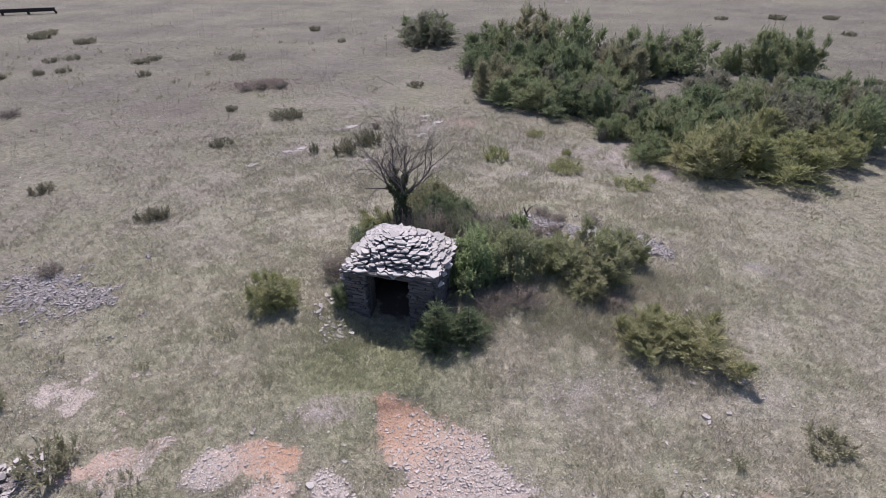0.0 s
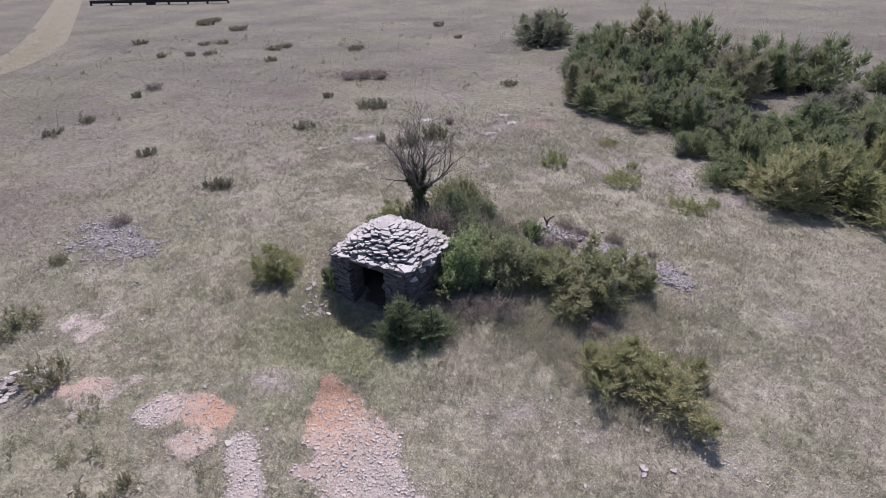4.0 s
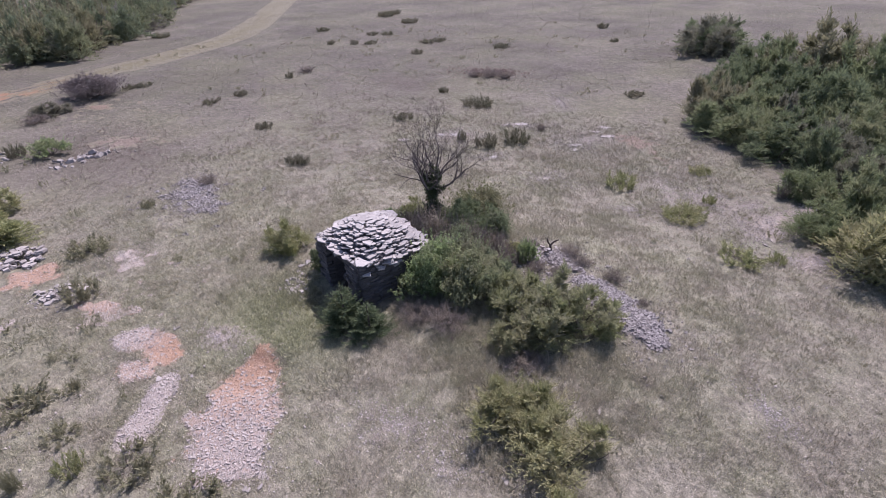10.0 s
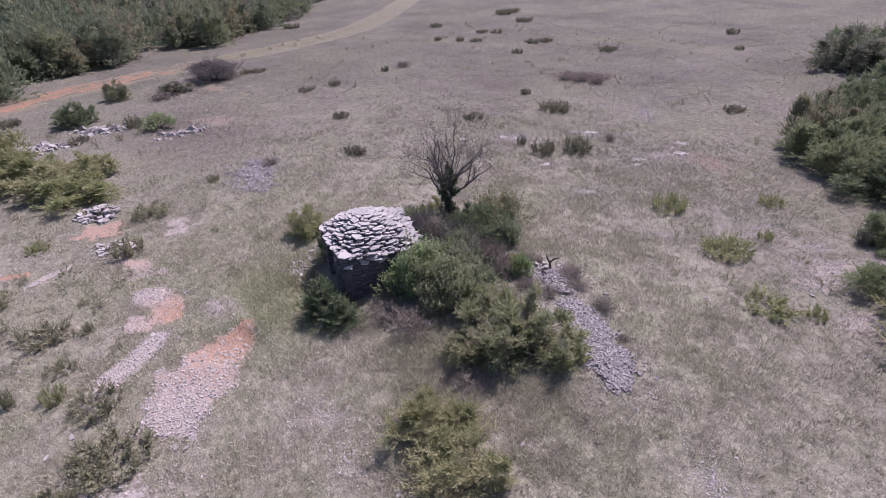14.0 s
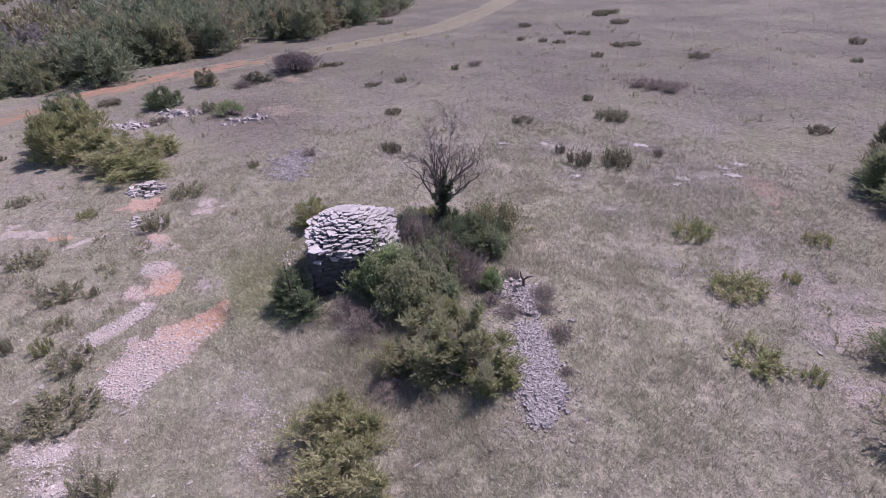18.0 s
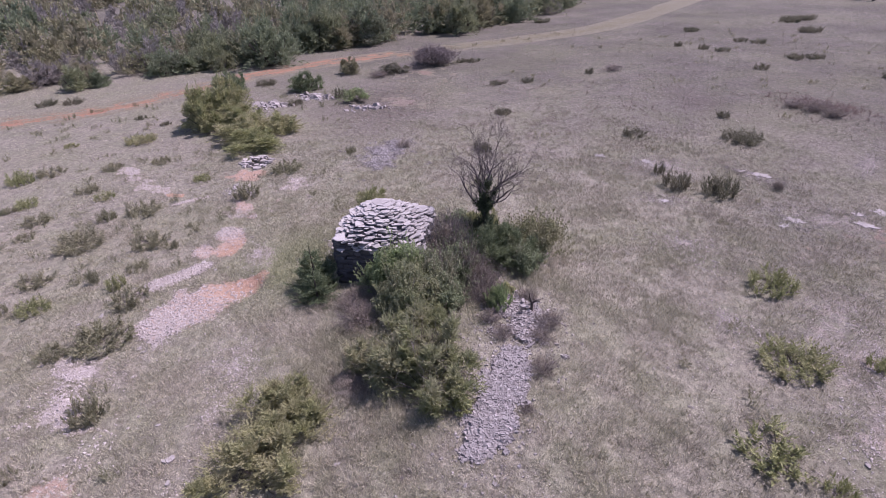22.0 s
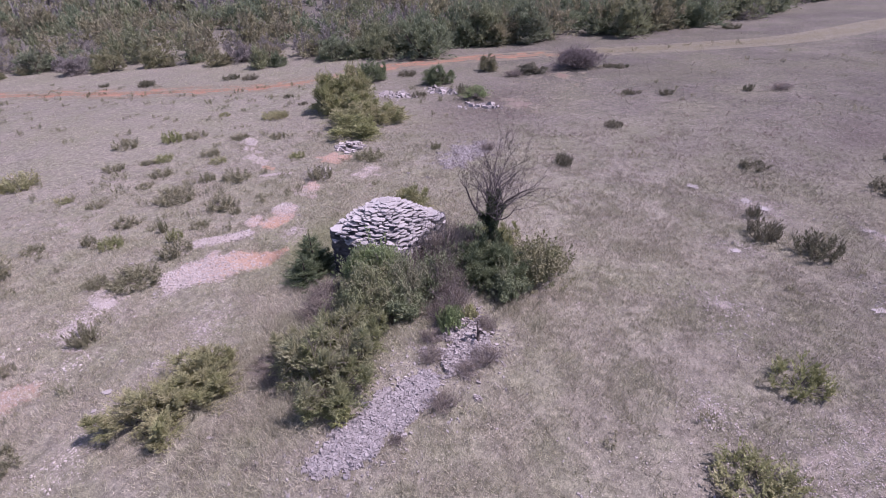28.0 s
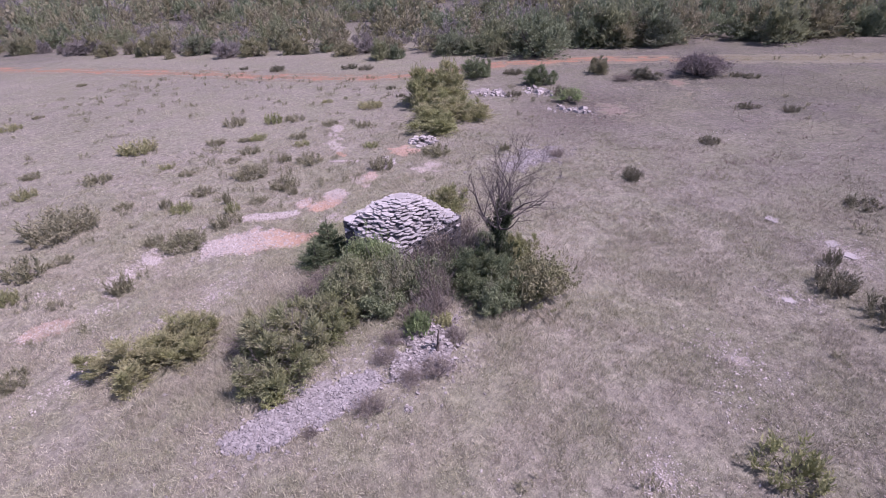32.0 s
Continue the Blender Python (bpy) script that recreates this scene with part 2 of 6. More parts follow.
WOODS = [
    leaf_material("woodland_green", (0.151, 0.174, 0.106), (0.325, 0.345, 0.204), (0.258, 0.241, 0.185), 0.2, 0.9, thin=0.35, speck=0.15, grain=1.3),
    leaf_material("woodland_dark", (0.134, 0.164, 0.105), (0.274, 0.318, 0.199), (0.190, 0.190, 0.146), 0.15, 0.9, thin=0.35, speck=0.15, grain=1.3),
    leaf_material("woodland_olive", (0.168, 0.172, 0.105), (0.356, 0.347, 0.202), (0.280, 0.252, 0.185), 0.25, 0.9, thin=0.35, speck=0.15, grain=1.3),
    leaf_material("woodland_bare", (0.207, 0.193, 0.179), (0.325, 0.302, 0.286), (0.302, 0.269, 0.258), 0.2, 0.9, thin=0.35, speck=0.15, grain=1.3),
]
MAUVE = leaf_material("mauve_twigs", (0.115, 0.098, 0.097), (0.265, 0.232, 0.230), (0.25, 0.215, 0.20), 0.15, 0.8)
FAR_STRAW = blade_material("far_straw", 1.0, 1.9)
LOW_GREEN = leaf_material("muted_needles", (0.125, 0.126, 0.076), (0.335, 0.328, 0.205), (0.32, 0.30, 0.21), 0.35)
FAR_SHRUB = leaf_material("dusky_needles", (0.080, 0.083, 0.056), (0.225, 0.222, 0.150), (0.21, 0.19, 0.145), 0.3)
JUNIPER_GREY = leaf_material("withered_needles", (0.112, 0.114, 0.086), (0.300, 0.298, 0.220), (0.30, 0.275, 0.22), 0.25)
RED_STONE = stone_material("earthy_pebbles", (0.38, 0.240, 0.170), (0.55, 0.425, 0.350), (0.42, 0.30, 0.23))
JUNIPER = leaf_material("juniper_needles", (0.088, 0.118, 0.064), (0.345, 0.395, 0.215), (0.30, 0.30, 0.18), 0.2)
JUNIPER_MIXED = leaf_material("mixed_needles", (0.122, 0.144, 0.076), (0.430, 0.455, 0.252), (0.38, 0.35, 0.23), 0.32, thin=0.5)
JUNIPER_SAGE = leaf_material("sage_needles", (0.124, 0.144, 0.077), (0.440, 0.462, 0.245), (0.40, 0.38, 0.27), 0.35, thin=0.5)
JUNIPER_DARK = leaf_material("dark_needles", (0.074, 0.103, 0.060), (0.285, 0.332, 0.188), (0.26, 0.255, 0.16), 0.12)
JUNIPER_OLIVE = leaf_material("olive_needles", (0.128, 0.142, 0.068), (0.430, 0.448, 0.218), (0.40, 0.37, 0.23), 0.25)
LEAFY = leaf_material("bright_leaves", (0.100, 0.145, 0.074), (0.450, 0.550, 0.275), (0.29, 0.29, 0.18), 0.25, 0.55, thin=0.55)
DULL_LEAFY = leaf_material("dull_leaves", (0.104, 0.132, 0.074), (0.425, 0.470, 0.262), (0.34, 0.31, 0.21), 0.4, 0.6, thin=0.5)
WITHERED_LEAFY = leaf_material("withered_leaves", (0.106, 0.116, 0.062), (0.345, 0.355, 0.195), (0.31, 0.28, 0.19), 0.3, 0.7)
GREY_LEAFY = leaf_material("grey_green_leaves", (0.096, 0.122, 0.074), (0.350, 0.400, 0.235), (0.33, 0.305, 0.225), 0.2, 0.6)
IVY = leaf_material("ivy_leaves", (0.045, 0.062, 0.036), (0.125, 0.155, 0.085), (0.14, 0.135, 0.10), 0.15, 0.45)
DRY_GRASS = blade_material("dry_grass_blades", 0.75, 1.75)
HEATH = leaf_material("lilac_dry_stems", (0.125, 0.090, 0.086), (0.285, 0.218, 0.206), (0.30, 0.235, 0.20), 0.25, 0.8)
DRY_STEMS = leaf_material("dry_brown_stems", (0.120, 0.098, 0.086), (0.320, 0.275, 0.232), (0.36, 0.315, 0.25), 0.3, 0.8)
TWIG = bark_material("grey_twigs", (0.11, 0.093, 0.087), (0.27, 0.238, 0.225))
LIMB_BARK = bark_material("grey_thorn_bark", (0.07, 0.060, 0.058), (0.19, 0.165, 0.158))
BARK = bark_material("dark_bark", (0.045, 0.037, 0.033), (0.135, 0.112, 0.102))
RAIL_WOOD = bark_material("tarred_timber", (0.020, 0.017, 0.016), (0.06, 0.052, 0.048))

# ---- ground shape ----
rng = np.random.RandomState(7)
LATTICE = rng.rand(256, 256)


def field(x, y, size, seed=0):
    """Smooth value noise from 0 to 1 for arrays of places, with bumps about size metres wide."""
    u, v = np.asarray(x, float) / size + 37.3 * seed, np.asarray(y, float) / size + 17.9 * seed
    i, j = np.floor(u).astype(int), np.floor(v).astype(int)
    f, g = u - i, v - j
    f, g = f * f * (3 - 2 * f), g * g * (3 - 2 * g)
    a, b = LATTICE[i & 255, j & 255], LATTICE[(i + 1) & 255, j & 255]
    c, d = LATTICE[i & 255, (j + 1) & 255], LATTICE[(i + 1) & 255, (j + 1) & 255]
    return (a * (1 - f) + b * f) * (1 - g) + (c * (1 - f) + d * f) * g


def lie(x, y):
    """The height of the ground: nearly level, with a low swell under the hut's thicket and a slow rise to the west."""
    x, y = np.asarray(x, float), np.asarray(y, float)
    swell = 0.64 * np.exp(-(x - 5.12) ** 2 / 73.7 - (y - 15.74) ** 2 / 26.2)
    rise = 0.012 * np.minimum(np.maximum(0, -x - 6.4), 45)
    return -0.54 + swell + rise


# small scarps and hollows in the turf: x, y, rx, ry, turn, depth
CUTS = ((-1.0, 8.5, 0.8, 0.95, -50, 0.26), (-4.0, 7.65, 0.85, 0.6, 0, 0.10), (-1.45, 12.1, 1.25, 1.15, -15, 0.30), (-12.6, 7.1, 0.5, 0.5, 0, 0.15))


def cuts(x, y):
    out = 0.0
    for cx, cy, rx, ry, turn, depth in CUTS:
        c, s = math.cos(radians(turn)), math.sin(radians(turn))
        dx, dy = np.asarray(x) - cx, np.asarray(y) - cy
        q = ((dx * c + dy * s) / rx) ** 2 + ((-dx * s + dy * c) / ry) ** 2
        out = out + depth * np.exp(-q ** 2)
    return out


def relief(x, y):
    near = np.exp(-((np.asarray(x) + 2) ** 2 + (np.asarray(y) - 14) ** 2) / 900)
    return lie(x, y) - cuts(x, y) + near * (0.05 * (field(x, y, 0.9, 1) - 0.5) + 0.035 * (field(x, y, 0.35, 2) - 0.5)) + 0.035 * (field(x, y, 6.0, 3) - 0.5) * (1 - near)


def z_at(x, y):
    return float(relief(x, y))


def mesh_from(name, verts, faces, material, smooth=False):
    me = bpy.data.meshes.new(name)
    verts, faces = np.asarray(verts, np.float32), np.asarray(faces, np.int32)
    k = faces.shape[1]
    me.vertices.add(len(verts))
    me.vertices.foreach_set("co", verts.ravel())
    me.loops.add(faces.size)
    me.loops.foreach_set("vertex_index", faces.ravel())
    me.polygons.add(len(faces))
    me.polygons.foreach_set("loop_start", np.arange(len(faces), dtype=np.int32) * k)
    me.polygons.foreach_set("loop_total", np.full(len(faces), k, np.int32))
    me.polygons.foreach_set("use_smooth", np.full(len(faces), smooth))
    me.update(calc_edges=True)
    me.materials.append(material)
    return me


def colours(me, rgb):
    layer = me.color_attributes.new("cover", "FLOAT_COLOR", "POINT")
    layer.data.foreach_set("color", np.hstack([np.clip(rgb, 0, 1), np.ones((len(rgb), 1))]).astype(np.float32).ravel())


def sheet(name, xs, ys, z, keep=None):
    nx, ny = len(xs), len(ys)
    X, Y = np.meshgrid(xs, ys)
    i = np.arange(nx * ny).reshape(ny, nx)
    faces = np.stack([i[:-1, :-1], i[:-1, 1:], i[1:, 1:], i[1:, :-1]], -1).reshape(-1, 4)
    if keep is not None:
        faces = faces[keep.ravel()[faces].any(1)]
        used = np.unique(faces)
        index = np.full(nx * ny, -1)
        index[used] = np.arange(len(used))
        return np.stack([X, Y, z], -1).reshape(-1, 3)[used], index[faces], used
    return np.stack([X, Y, z], -1).reshape(-1, 3), faces, None


def part(name, me, parent, label="", m=None):
    ob = new(name, me)
    ob.parent = parent
    if m is not None:
        ob.matrix_basis = m
    return tagged(ob, label) if label else ob


def spread(lo, fine_lo, fine_hi, hi, step):
    out = list(np.arange(fine_lo, fine_hi, step))
    s, v = step, fine_hi
    while v < hi:
        out.append(v)
        s *= 1.13
        v += s
    out.append(hi)
    s, v, low = step, fine_lo, []
    while v > lo:
        s *= 1.13
        v -= s
        low.append(max(v, lo))
    return np.array(low[::-1] + out)


def blob(x, y, cx, cy, rx, ry, turn=0.0):
    c, s = math.cos(radians(turn)), math.sin(radians(turn))
    u, v = ((x - cx) * c + (y - cy) * s) / rx, (-(x - cx) * s + (y - cy) * c) / ry
    return np.exp(-(u * u + v * v))


gx, gy = spread(-900, -17, 15, 900, 0.14), spread(-900, 1, 32, 900, 0.14)
GX, GY = np.meshgrid(gx, gy)
GZ = relief(GX, GY)
verts, faces, _ = sheet("ground", gx, gy, GZ)
me = mesh_from("ground", verts, faces, GRASSLAND, True)
px, py = verts[:, 0], verts[:, 1]
lilac = 0.6 * blob(px, py, -14, 40, 2.8, 1.4, 15) * (0.4 + field(px, py, 1.2, 4)) + 0.6 * blob(px, py, -22, 14, 6, 4) + 0.5 * blob(px, py, -17, 34, 3, 1.5)
green = 0.8 * blob(px, py, -2.3, 10.2, 1.6, 1.6) + np.clip(field(px, py, 4, 5) * 1.6 - 0.75, 0, 0.7) + 0.5 * blob(px, py, -7, 9, 4, 3)
bare = np.clip(field(px, py, 2.6, 6) * 1.3 - 0.62, 0, 1) * np.clip(field(px, py, 11, 7) * 2 - 0.5, 0.1, 1)
STONY = ((3.4, 9.3, 1.1, 0.6, 15), (5.0, 9.1, 0.5, 0.35, 0), (-7.6, 26.6, 1.4, 0.9, 50), (-3.8, 25.0, 0.8, 0.5, 50), (-0.4, 23.9, 1.2, 0.8, 50), (4.6, 25.5, 2.4, 1.1, 125), (2.6, 5.3, 1.1, 0.5, 60), (3.7, 5.1, 0.9, 0.6, 30), (1.4, 6.6, 0.7, 0.4, 20), (-2.8, 8.9, 0.7, 0.4, 0), (8.0, 9.1, 1.2, 0.6, 0), (-10.1, 9.5, 0.9, 1.2, 45), (-3.2, 8.8, 0.9, 0.5, 20), (8.8, 24.0, 1.2, 0.5, 60), (7.6, 26.0, 0.9, 0.4, 60), (10.2, 22.4, 1.0, 0.45, 40), (9.6, 26.4, 0.9, 0.5, 120), (8.6, 24.9, 2.3, 1.1, 60), (6.2, 25.6, 1.6, 0.8, 110), (10.4, 22.6, 1.3, 0.9, 40), (3.9, 22.9, 0.7, 0.5, 30), (-5.3, 35.5, 2.0, 0.5, 130), (-5.2, 30.0, 1.6, 0.5, 20), (-0.9, 30.0, 1.8, 1.2, 60))
bare = bare * np.clip(1.25 - np.hypot(px - 1, py - 12) / 26, 0.12, 1)
for cx, cy, rx, ry, turn in STONY:
    bare = bare + 0.42 * blob(px, py, cx, cy, rx, ry, turn)
colours(me, np.stack([lilac, green, bare], -1))
tagged(new("ground", me), "dry grey-green stony grassland stretching to the horizon", "ground", kind="structure")


def soil_patch(name, label, material, spots, height=0.035, step=0.07, kind="structure", category="bare soil", ragged=1.0):
    """A ragged sheet of bare earth that rises out of the turf: spots are (x, y, rx, ry, turn, along)."""
    cx, cy = np.array([s[0] for s in spots]), np.array([s[1] for s in spots])
    reach = max(max(s[2], s[3]) for s in spots) * 1.6
    xs, ys = np.arange(cx.min() - reach, cx.max() + reach, step), np.arange(cy.min() - reach, cy.max() + reach, step)
    X, Y = np.meshgrid(xs, ys)
    weights = np.array([blob(X, Y, *s[:5]) for s in spots])
    m = weights.max(0) + ragged * (0.45 * (field(X, Y, 0.45, 8) - 0.5) + 0.3 * (field(X, Y, 0.16, 9) - 0.5))
    along = (weights * np.array([s[5] for s in spots])[:, None, None]).sum(0) / (weights.sum(0) + 1e-6)
    inside = np.clip((m - 0.37) / 0.3, -0.3, 1)
    z = relief(X, Y) + height * inside + 0.02 * (field(X, Y, 0.2, 10) - 0.5)
    verts, faces, used = sheet(name, xs, ys, z, inside > -0.25)
    me = mesh_from(name, verts, faces, material, True)
    colours(me, np.stack([along, inside, inside * 0], -1).reshape(-1, 3)[used])
    ob = tagged(new(name, me), label, category, kind=kind)
    spotted = inside > 0.15
    return np.stack([X[spotted], Y[spotted], z[spotted], along[spotted], inside[spotted]], -1)


RED = soil_patch("soil_patch", "orange-red bare earth strewn with pale pebbles", RED_SOIL, ((-1.2, 8.75, 0.70, 0.55, -50, 0.0), (-0.8, 8.1, 0.95, 1.05, -50, 0.25), (-0.1, 7.35, 1.25, 1.25, -50, 0.65), (0.6, 6.75, 1.15, 1.1, -50, 1.0)), ragged=0.75)
RED2 = soil_patch("soil_patch", "small patch of orange earth and pink gravel", RED_SOIL, ((-3.95, 7.6, 0.9, 0.62, -10, 0.1), (-5.05, 7.35, 0.80, 0.62, 25, 1.0), (-3.75, 6.75, 0.7, 0.5, 20, 0.75)), ragged=0.6)
PINK = soil_patch("soil_patch", "pinkish stony strip of trodden earth", PINK_SOIL, ((-2.3, 6.6, 0.9, 0.46, -54, 0.4), (-1.75, 5.85, 0.85, 0.55, -54, 0.6)), ragged=0.45)
RED3 = soil_patch("soil_patch", "reddish gravelly earth beside dry turf", RED_SOIL, ((-7.5, 7.6, 0.85, 0.30, 30, 0.55), (-6.7, 7.9, 0.7, 0.26, 25, 0.9)), 0.02, ragged=1.5)
RED4 = soil_patch("soil_patch", "reddish earth below the heap of slabs", RED_SOIL, ((-11.4, 7.0, 0.8, 1.1, 0, 0.3),))
RED5 = soil_patch("soil_patch", "pale reddish gravel in sparse grass", RED_SOIL, ((6.8, 5.95, 0.95, 0.6, 150, 0.5),), ragged=0.8)
PALE = soil_patch("soil_patch", "narrow pale strip of worn earth", PINK_SOIL, ((-8.85, 4.9, 1.15, 0.2, 112, 0.8),), ragged=0.6)
PINK2 = soil_patch("soil_patch", "faint pinkish gravel worn through the grass", PINK_SOIL, ((-13.6, 0.5, 1.2, 0.55, 40, 0.8), (-12.3, 1.3, 1.1, 0.45, 60, 0.7), (-10.7, 2.75, 1.3, 0.5, 50, 0.6)), 0.012, ragged=1.7)
soil_patch("soil_patch", "small streak of orange earth in worn turf", RED_SOIL, ((-9.75, 3.9, 0.6, 0.22, 60, 0.1),), 0.012, ragged=1.3)
soil_patch("soil_patch", "reddish bare earth in thin far grass", FAINT_SOIL, ((1.5, 30.7, 1.3, 0.6, 160, 0.55), (2.6, 29.8, 0.9, 0.35, 125, 0.8)), 0.006, ragged=2.2)
RED7 = soil_patch("soil_patch", "pinkish gravelly earth beside a small shrub", PINK_SOIL, ((-9.5, 9.6, 0.6, 0.8, 45, 0.1), (-7.0, 7.2, 0.8, 0.35, 45, 0.2)), 0.012, ragged=1.9)
PINK3 = soil_patch("soil_patch", "pale pinkish gravel worn through turf", PINK_SOIL, ((2.5, 5.0, 0.75, 0.4, 60, 0.8), (3.9, 5.2, 0.8, 0.45, 30, 0.9), (1.4, 6.6, 0.45, 0.3, 20, 0.9)), 0.012, ragged=2.1)
# a near-black sheet that paints the dimness behind the doorway
soil_patch("earth_floor", "earth floor inside the hut, coloured dark for indoor shade", SHADED_SOIL, ((-1.2, 13.6, 1.2, 1.3, -16, 0.5),), 0.06, ragged=0.3)
RUB1 = soil_patch("rubble_bed", "bed of grey limestone rubble between shrubs and grass", RUBBLE_SOIL, ((5.05, 16.3, 0.7, 0.55, -28, 0.6), (5.75, 16.0, 1.0, 0.64, -28, 0.7), (6.75, 15.5, 1.0, 0.58, -28, 0.9), (7.35, 15.15, 0.5, 0.42, -28, 1.0)), 0.03, category="rubble", ragged=1.15)
RUB2 = soil_patch("rubble_bed", "grey rubble and stones behind the thicket", RUBBLE_SOIL, ((2.9, 17.1, 1.0, 0.75, 20, 0.3), (3.5, 17.2, 0.8, 0.7, 0, 0.5)), 0.09, category="rubble", ragged=1.6)
RUB6 = soil_patch("rubble_bed", "wide thin spread of grey rubble in the grass", RUBBLE_SOIL, ((-13.0, 14.0, 1.5, 0.85, -15, 0.9), (-11.4, 13.7, 1.4, 0.6, 5, 1.0)), 0.03, category="rubble", ragged=1.9)
soil_patch("soil_patch", "faint reddish earth in lilac grass", FAINT_SOIL, ((-22.6, 15.6, 1.7, 0.8, 40, 0.8), (-31.2, 18.0, 0.9, 0.6, 30, 0.3)), 0.015, step=0.1, ragged=1.7)
RUB5 = soil_patch("rubble_bed", "grey rubble among low bushes", RUBBLE_SOIL, ((-9.3, 7.1, 0.7, 0.35, 40, 0.6),), category="rubble")

# the earth track: two worn ruts that bend round the wood
TRACK = ((-18, -75), (-22, -46), (-24.6, -28), (-25.9, -14), (-27.2, -7.5), (-31, -2), (-35.4, 2.6), (-38.8, 9), (-40.9, 18), (-43.2, 29), (-46.2, 38), (-51.5, 45.5), (-61, 55.5), (-78, 73), (-110, 105))


def track():
    pts = np.array(TRACK, float)
    fine = []
    for k in range(len(pts) - 1):
        p0, p1, p2, p3 = pts[max(k - 1, 0)], pts[k], pts[k + 1], pts[min(k + 2, len(pts) - 1)]
        for t in np.linspace(0, 1, 40, endpoint=False):
            fine.append(0.5 * (2 * p1 + (p2 - p0) * t + (2 * p0 - 5 * p1 + 4 * p2 - p3) * t * t + (3 * p1 - p0 - 3 * p2 + p3) * t ** 3))
    fine = np.array(fine)
    way = np.gradient(fine, axis=0)
    way /= np.linalg.norm(way, axis=1)[:, None]
    side = np.stack([-way[:, 1], way[:, 0]], -1)
    off = np.linspace(-2.1, 2.1, 31)
    P = fine[:, None] + side[:, None] * off[None, :, None]
    X, Y = P[..., 0], P[..., 1]
    far = np.clip((Y - 14) / 16, 0, 1)
    rut = np.exp(-((np.abs(off) - 0.78) / 0.36) ** 2)[None] * (1 - 0.75 * far)
    wander = 0.9 * (field(X, Y, 1.3, 11) - 0.5) + 0.6 * (field(X, Y, 0.5, 12) - 0.5)
    edge = np.clip(1.12 - np.abs(off)[None] / 1.5 + wander * (1 + 0.6 * far), -0.4, 1)
    z = relief(X, Y) + 0.05 * edge * (1 - 0.6 * far) - 0.05 * rut * (edge > 0) + 0.01
    n, m = X.shape
    i = np.arange(n * m).reshape(n, m)
    faces = np.stack([i[:-1, :-1], i[:-1, 1:], i[1:, 1:], i[1:, :-1]], -1).reshape(-1, 4)
    me = mesh_from("road", np.stack([X, Y, z], -1).reshape(-1, 3), faces, TRACK_SOIL, True)
    worn = np.clip(edge * (0.42 + 0.75 * rut) + 0.15, 0, 1) * (1 - far) + np.clip(0.1 + 0.5 * edge, 0, 0.50) * far * (1 - 0.6 * np.clip((Y - 40) / 28, 0, 1))
    colours(me, np.stack([np.clip(0.15 + 1.2 * far + 0.35 * (1 - rut), 0, 1.6), worn, far], -1).reshape(-1, 3))
    tagged(new("road", me), "rutted track of orange-red earth through dry grassland", "track", kind="structure")


track()

# ---- stone shapes ----


def slab_mesh(name, seed, material, sides=7, thick=0.16, rough=0.22):
    """An irregular flat stone about 1 x 1, with a worn edge."""
    r = np.random.RandomState(seed)
    ang = (np.arange(sides) + r.uniform(-0.3, 0.3, sides)) * 2 * np.pi / sides
    rad = 0.5 * (1 + r.uniform(-rough, rough, sides))
    rings = []
    for z, k in ((-thick / 2, 0.93), (-thick * 0.2, 1.0), (thick * 0.35, 0.99), (thick / 2, 0.93)):
        rings.append(np.stack([np.cos(ang) * rad * k, np.sin(ang) * rad * k, z + r.uniform(-0.02, 0.02, sides)], -1))
    bm = bmesh.new()
    loops = [[bm.verts.new(v) for v in ring] for ring in rings]
    for a, b in zip(loops, loops[1:]):
        for i in range(sides):
            bm.faces.new((a[i], a[(i + 1) % sides], b[(i + 1) % sides], b[i]))
    bm.faces.new(loops[0][::-1])
    bm.faces.new(loops[-1])
    me = bpy.data.meshes.new(name)
    bm.to_mesh(me)
    bm.free()
    me.materials.append(material)
    return me


def block_mesh(name, seed, material):
    """A rough building stone in a 1 x 1 x 1 box, with knocked corners."""
    r = np.random.RandomState(seed)
    bm = bmesh.new()
    bmesh.ops.create_cube(bm, size=1.0)
    bmesh.ops.bevel(bm, geom=bm.edges[:], offset=0.09, segments=1, affect="EDGES")
    for v in bm.verts:
        v.co += Vector(r.uniform(-0.045, 0.045, 3))
    me = bpy.data.meshes.new(name)
    bm.to_mesh(me)
    bm.free()
    me.materials.append(material)
    return me


ROOF_SLABS = [slab_mesh("slab", 20 + i, ROOF_STONE, 4 + i % 3, 0.17, 0.36) for i in range(8)]
LOOSE_SLABS = [slab_mesh("slab", 50 + i, LOOSE_STONE, 5 + i % 4, 0.26, 0.3) for i in range(8)]
BLOCKS = [block_mesh("stone", 80 + i, SHADED_STONE) for i in range(8)]


def box_mesh(name, spans, material):
    """Boxes (x0, x1, y0, y1, z0, z1) joined into one mesh."""
    bm = bmesh.new()
    for x0, x1, y0, y1, z0, z1 in spans:
        cube = bmesh.ops.create_cube(bm, size=1.0)["verts"]
        bmesh.ops.scale(bm, vec=(x1 - x0, y1 - y0, z1 - z0), verts=cube)
        bmesh.ops.translate(bm, vec=((x0 + x1) / 2, (y0 + y1) / 2, (z0 + z1) / 2), verts=cube)
    me = bpy.data.meshes.new(name)
    bm.to_mesh(me)
    bm.free()
    me.materials.append(material)
    return me


# ---- the stone hut: local x along its front, y into it, z from its foot ----
HUT = (-1.20, 13.66, -16.5)           # middle of the plan and the turn of the front
HW, HD, EAVE, PEAK = 1.36, 1.32, 1.55, 2.20     # half width, half depth, heights above the foot
DOOR = (-0.66, 0.62, 1.30)            # the opening's sides and its height


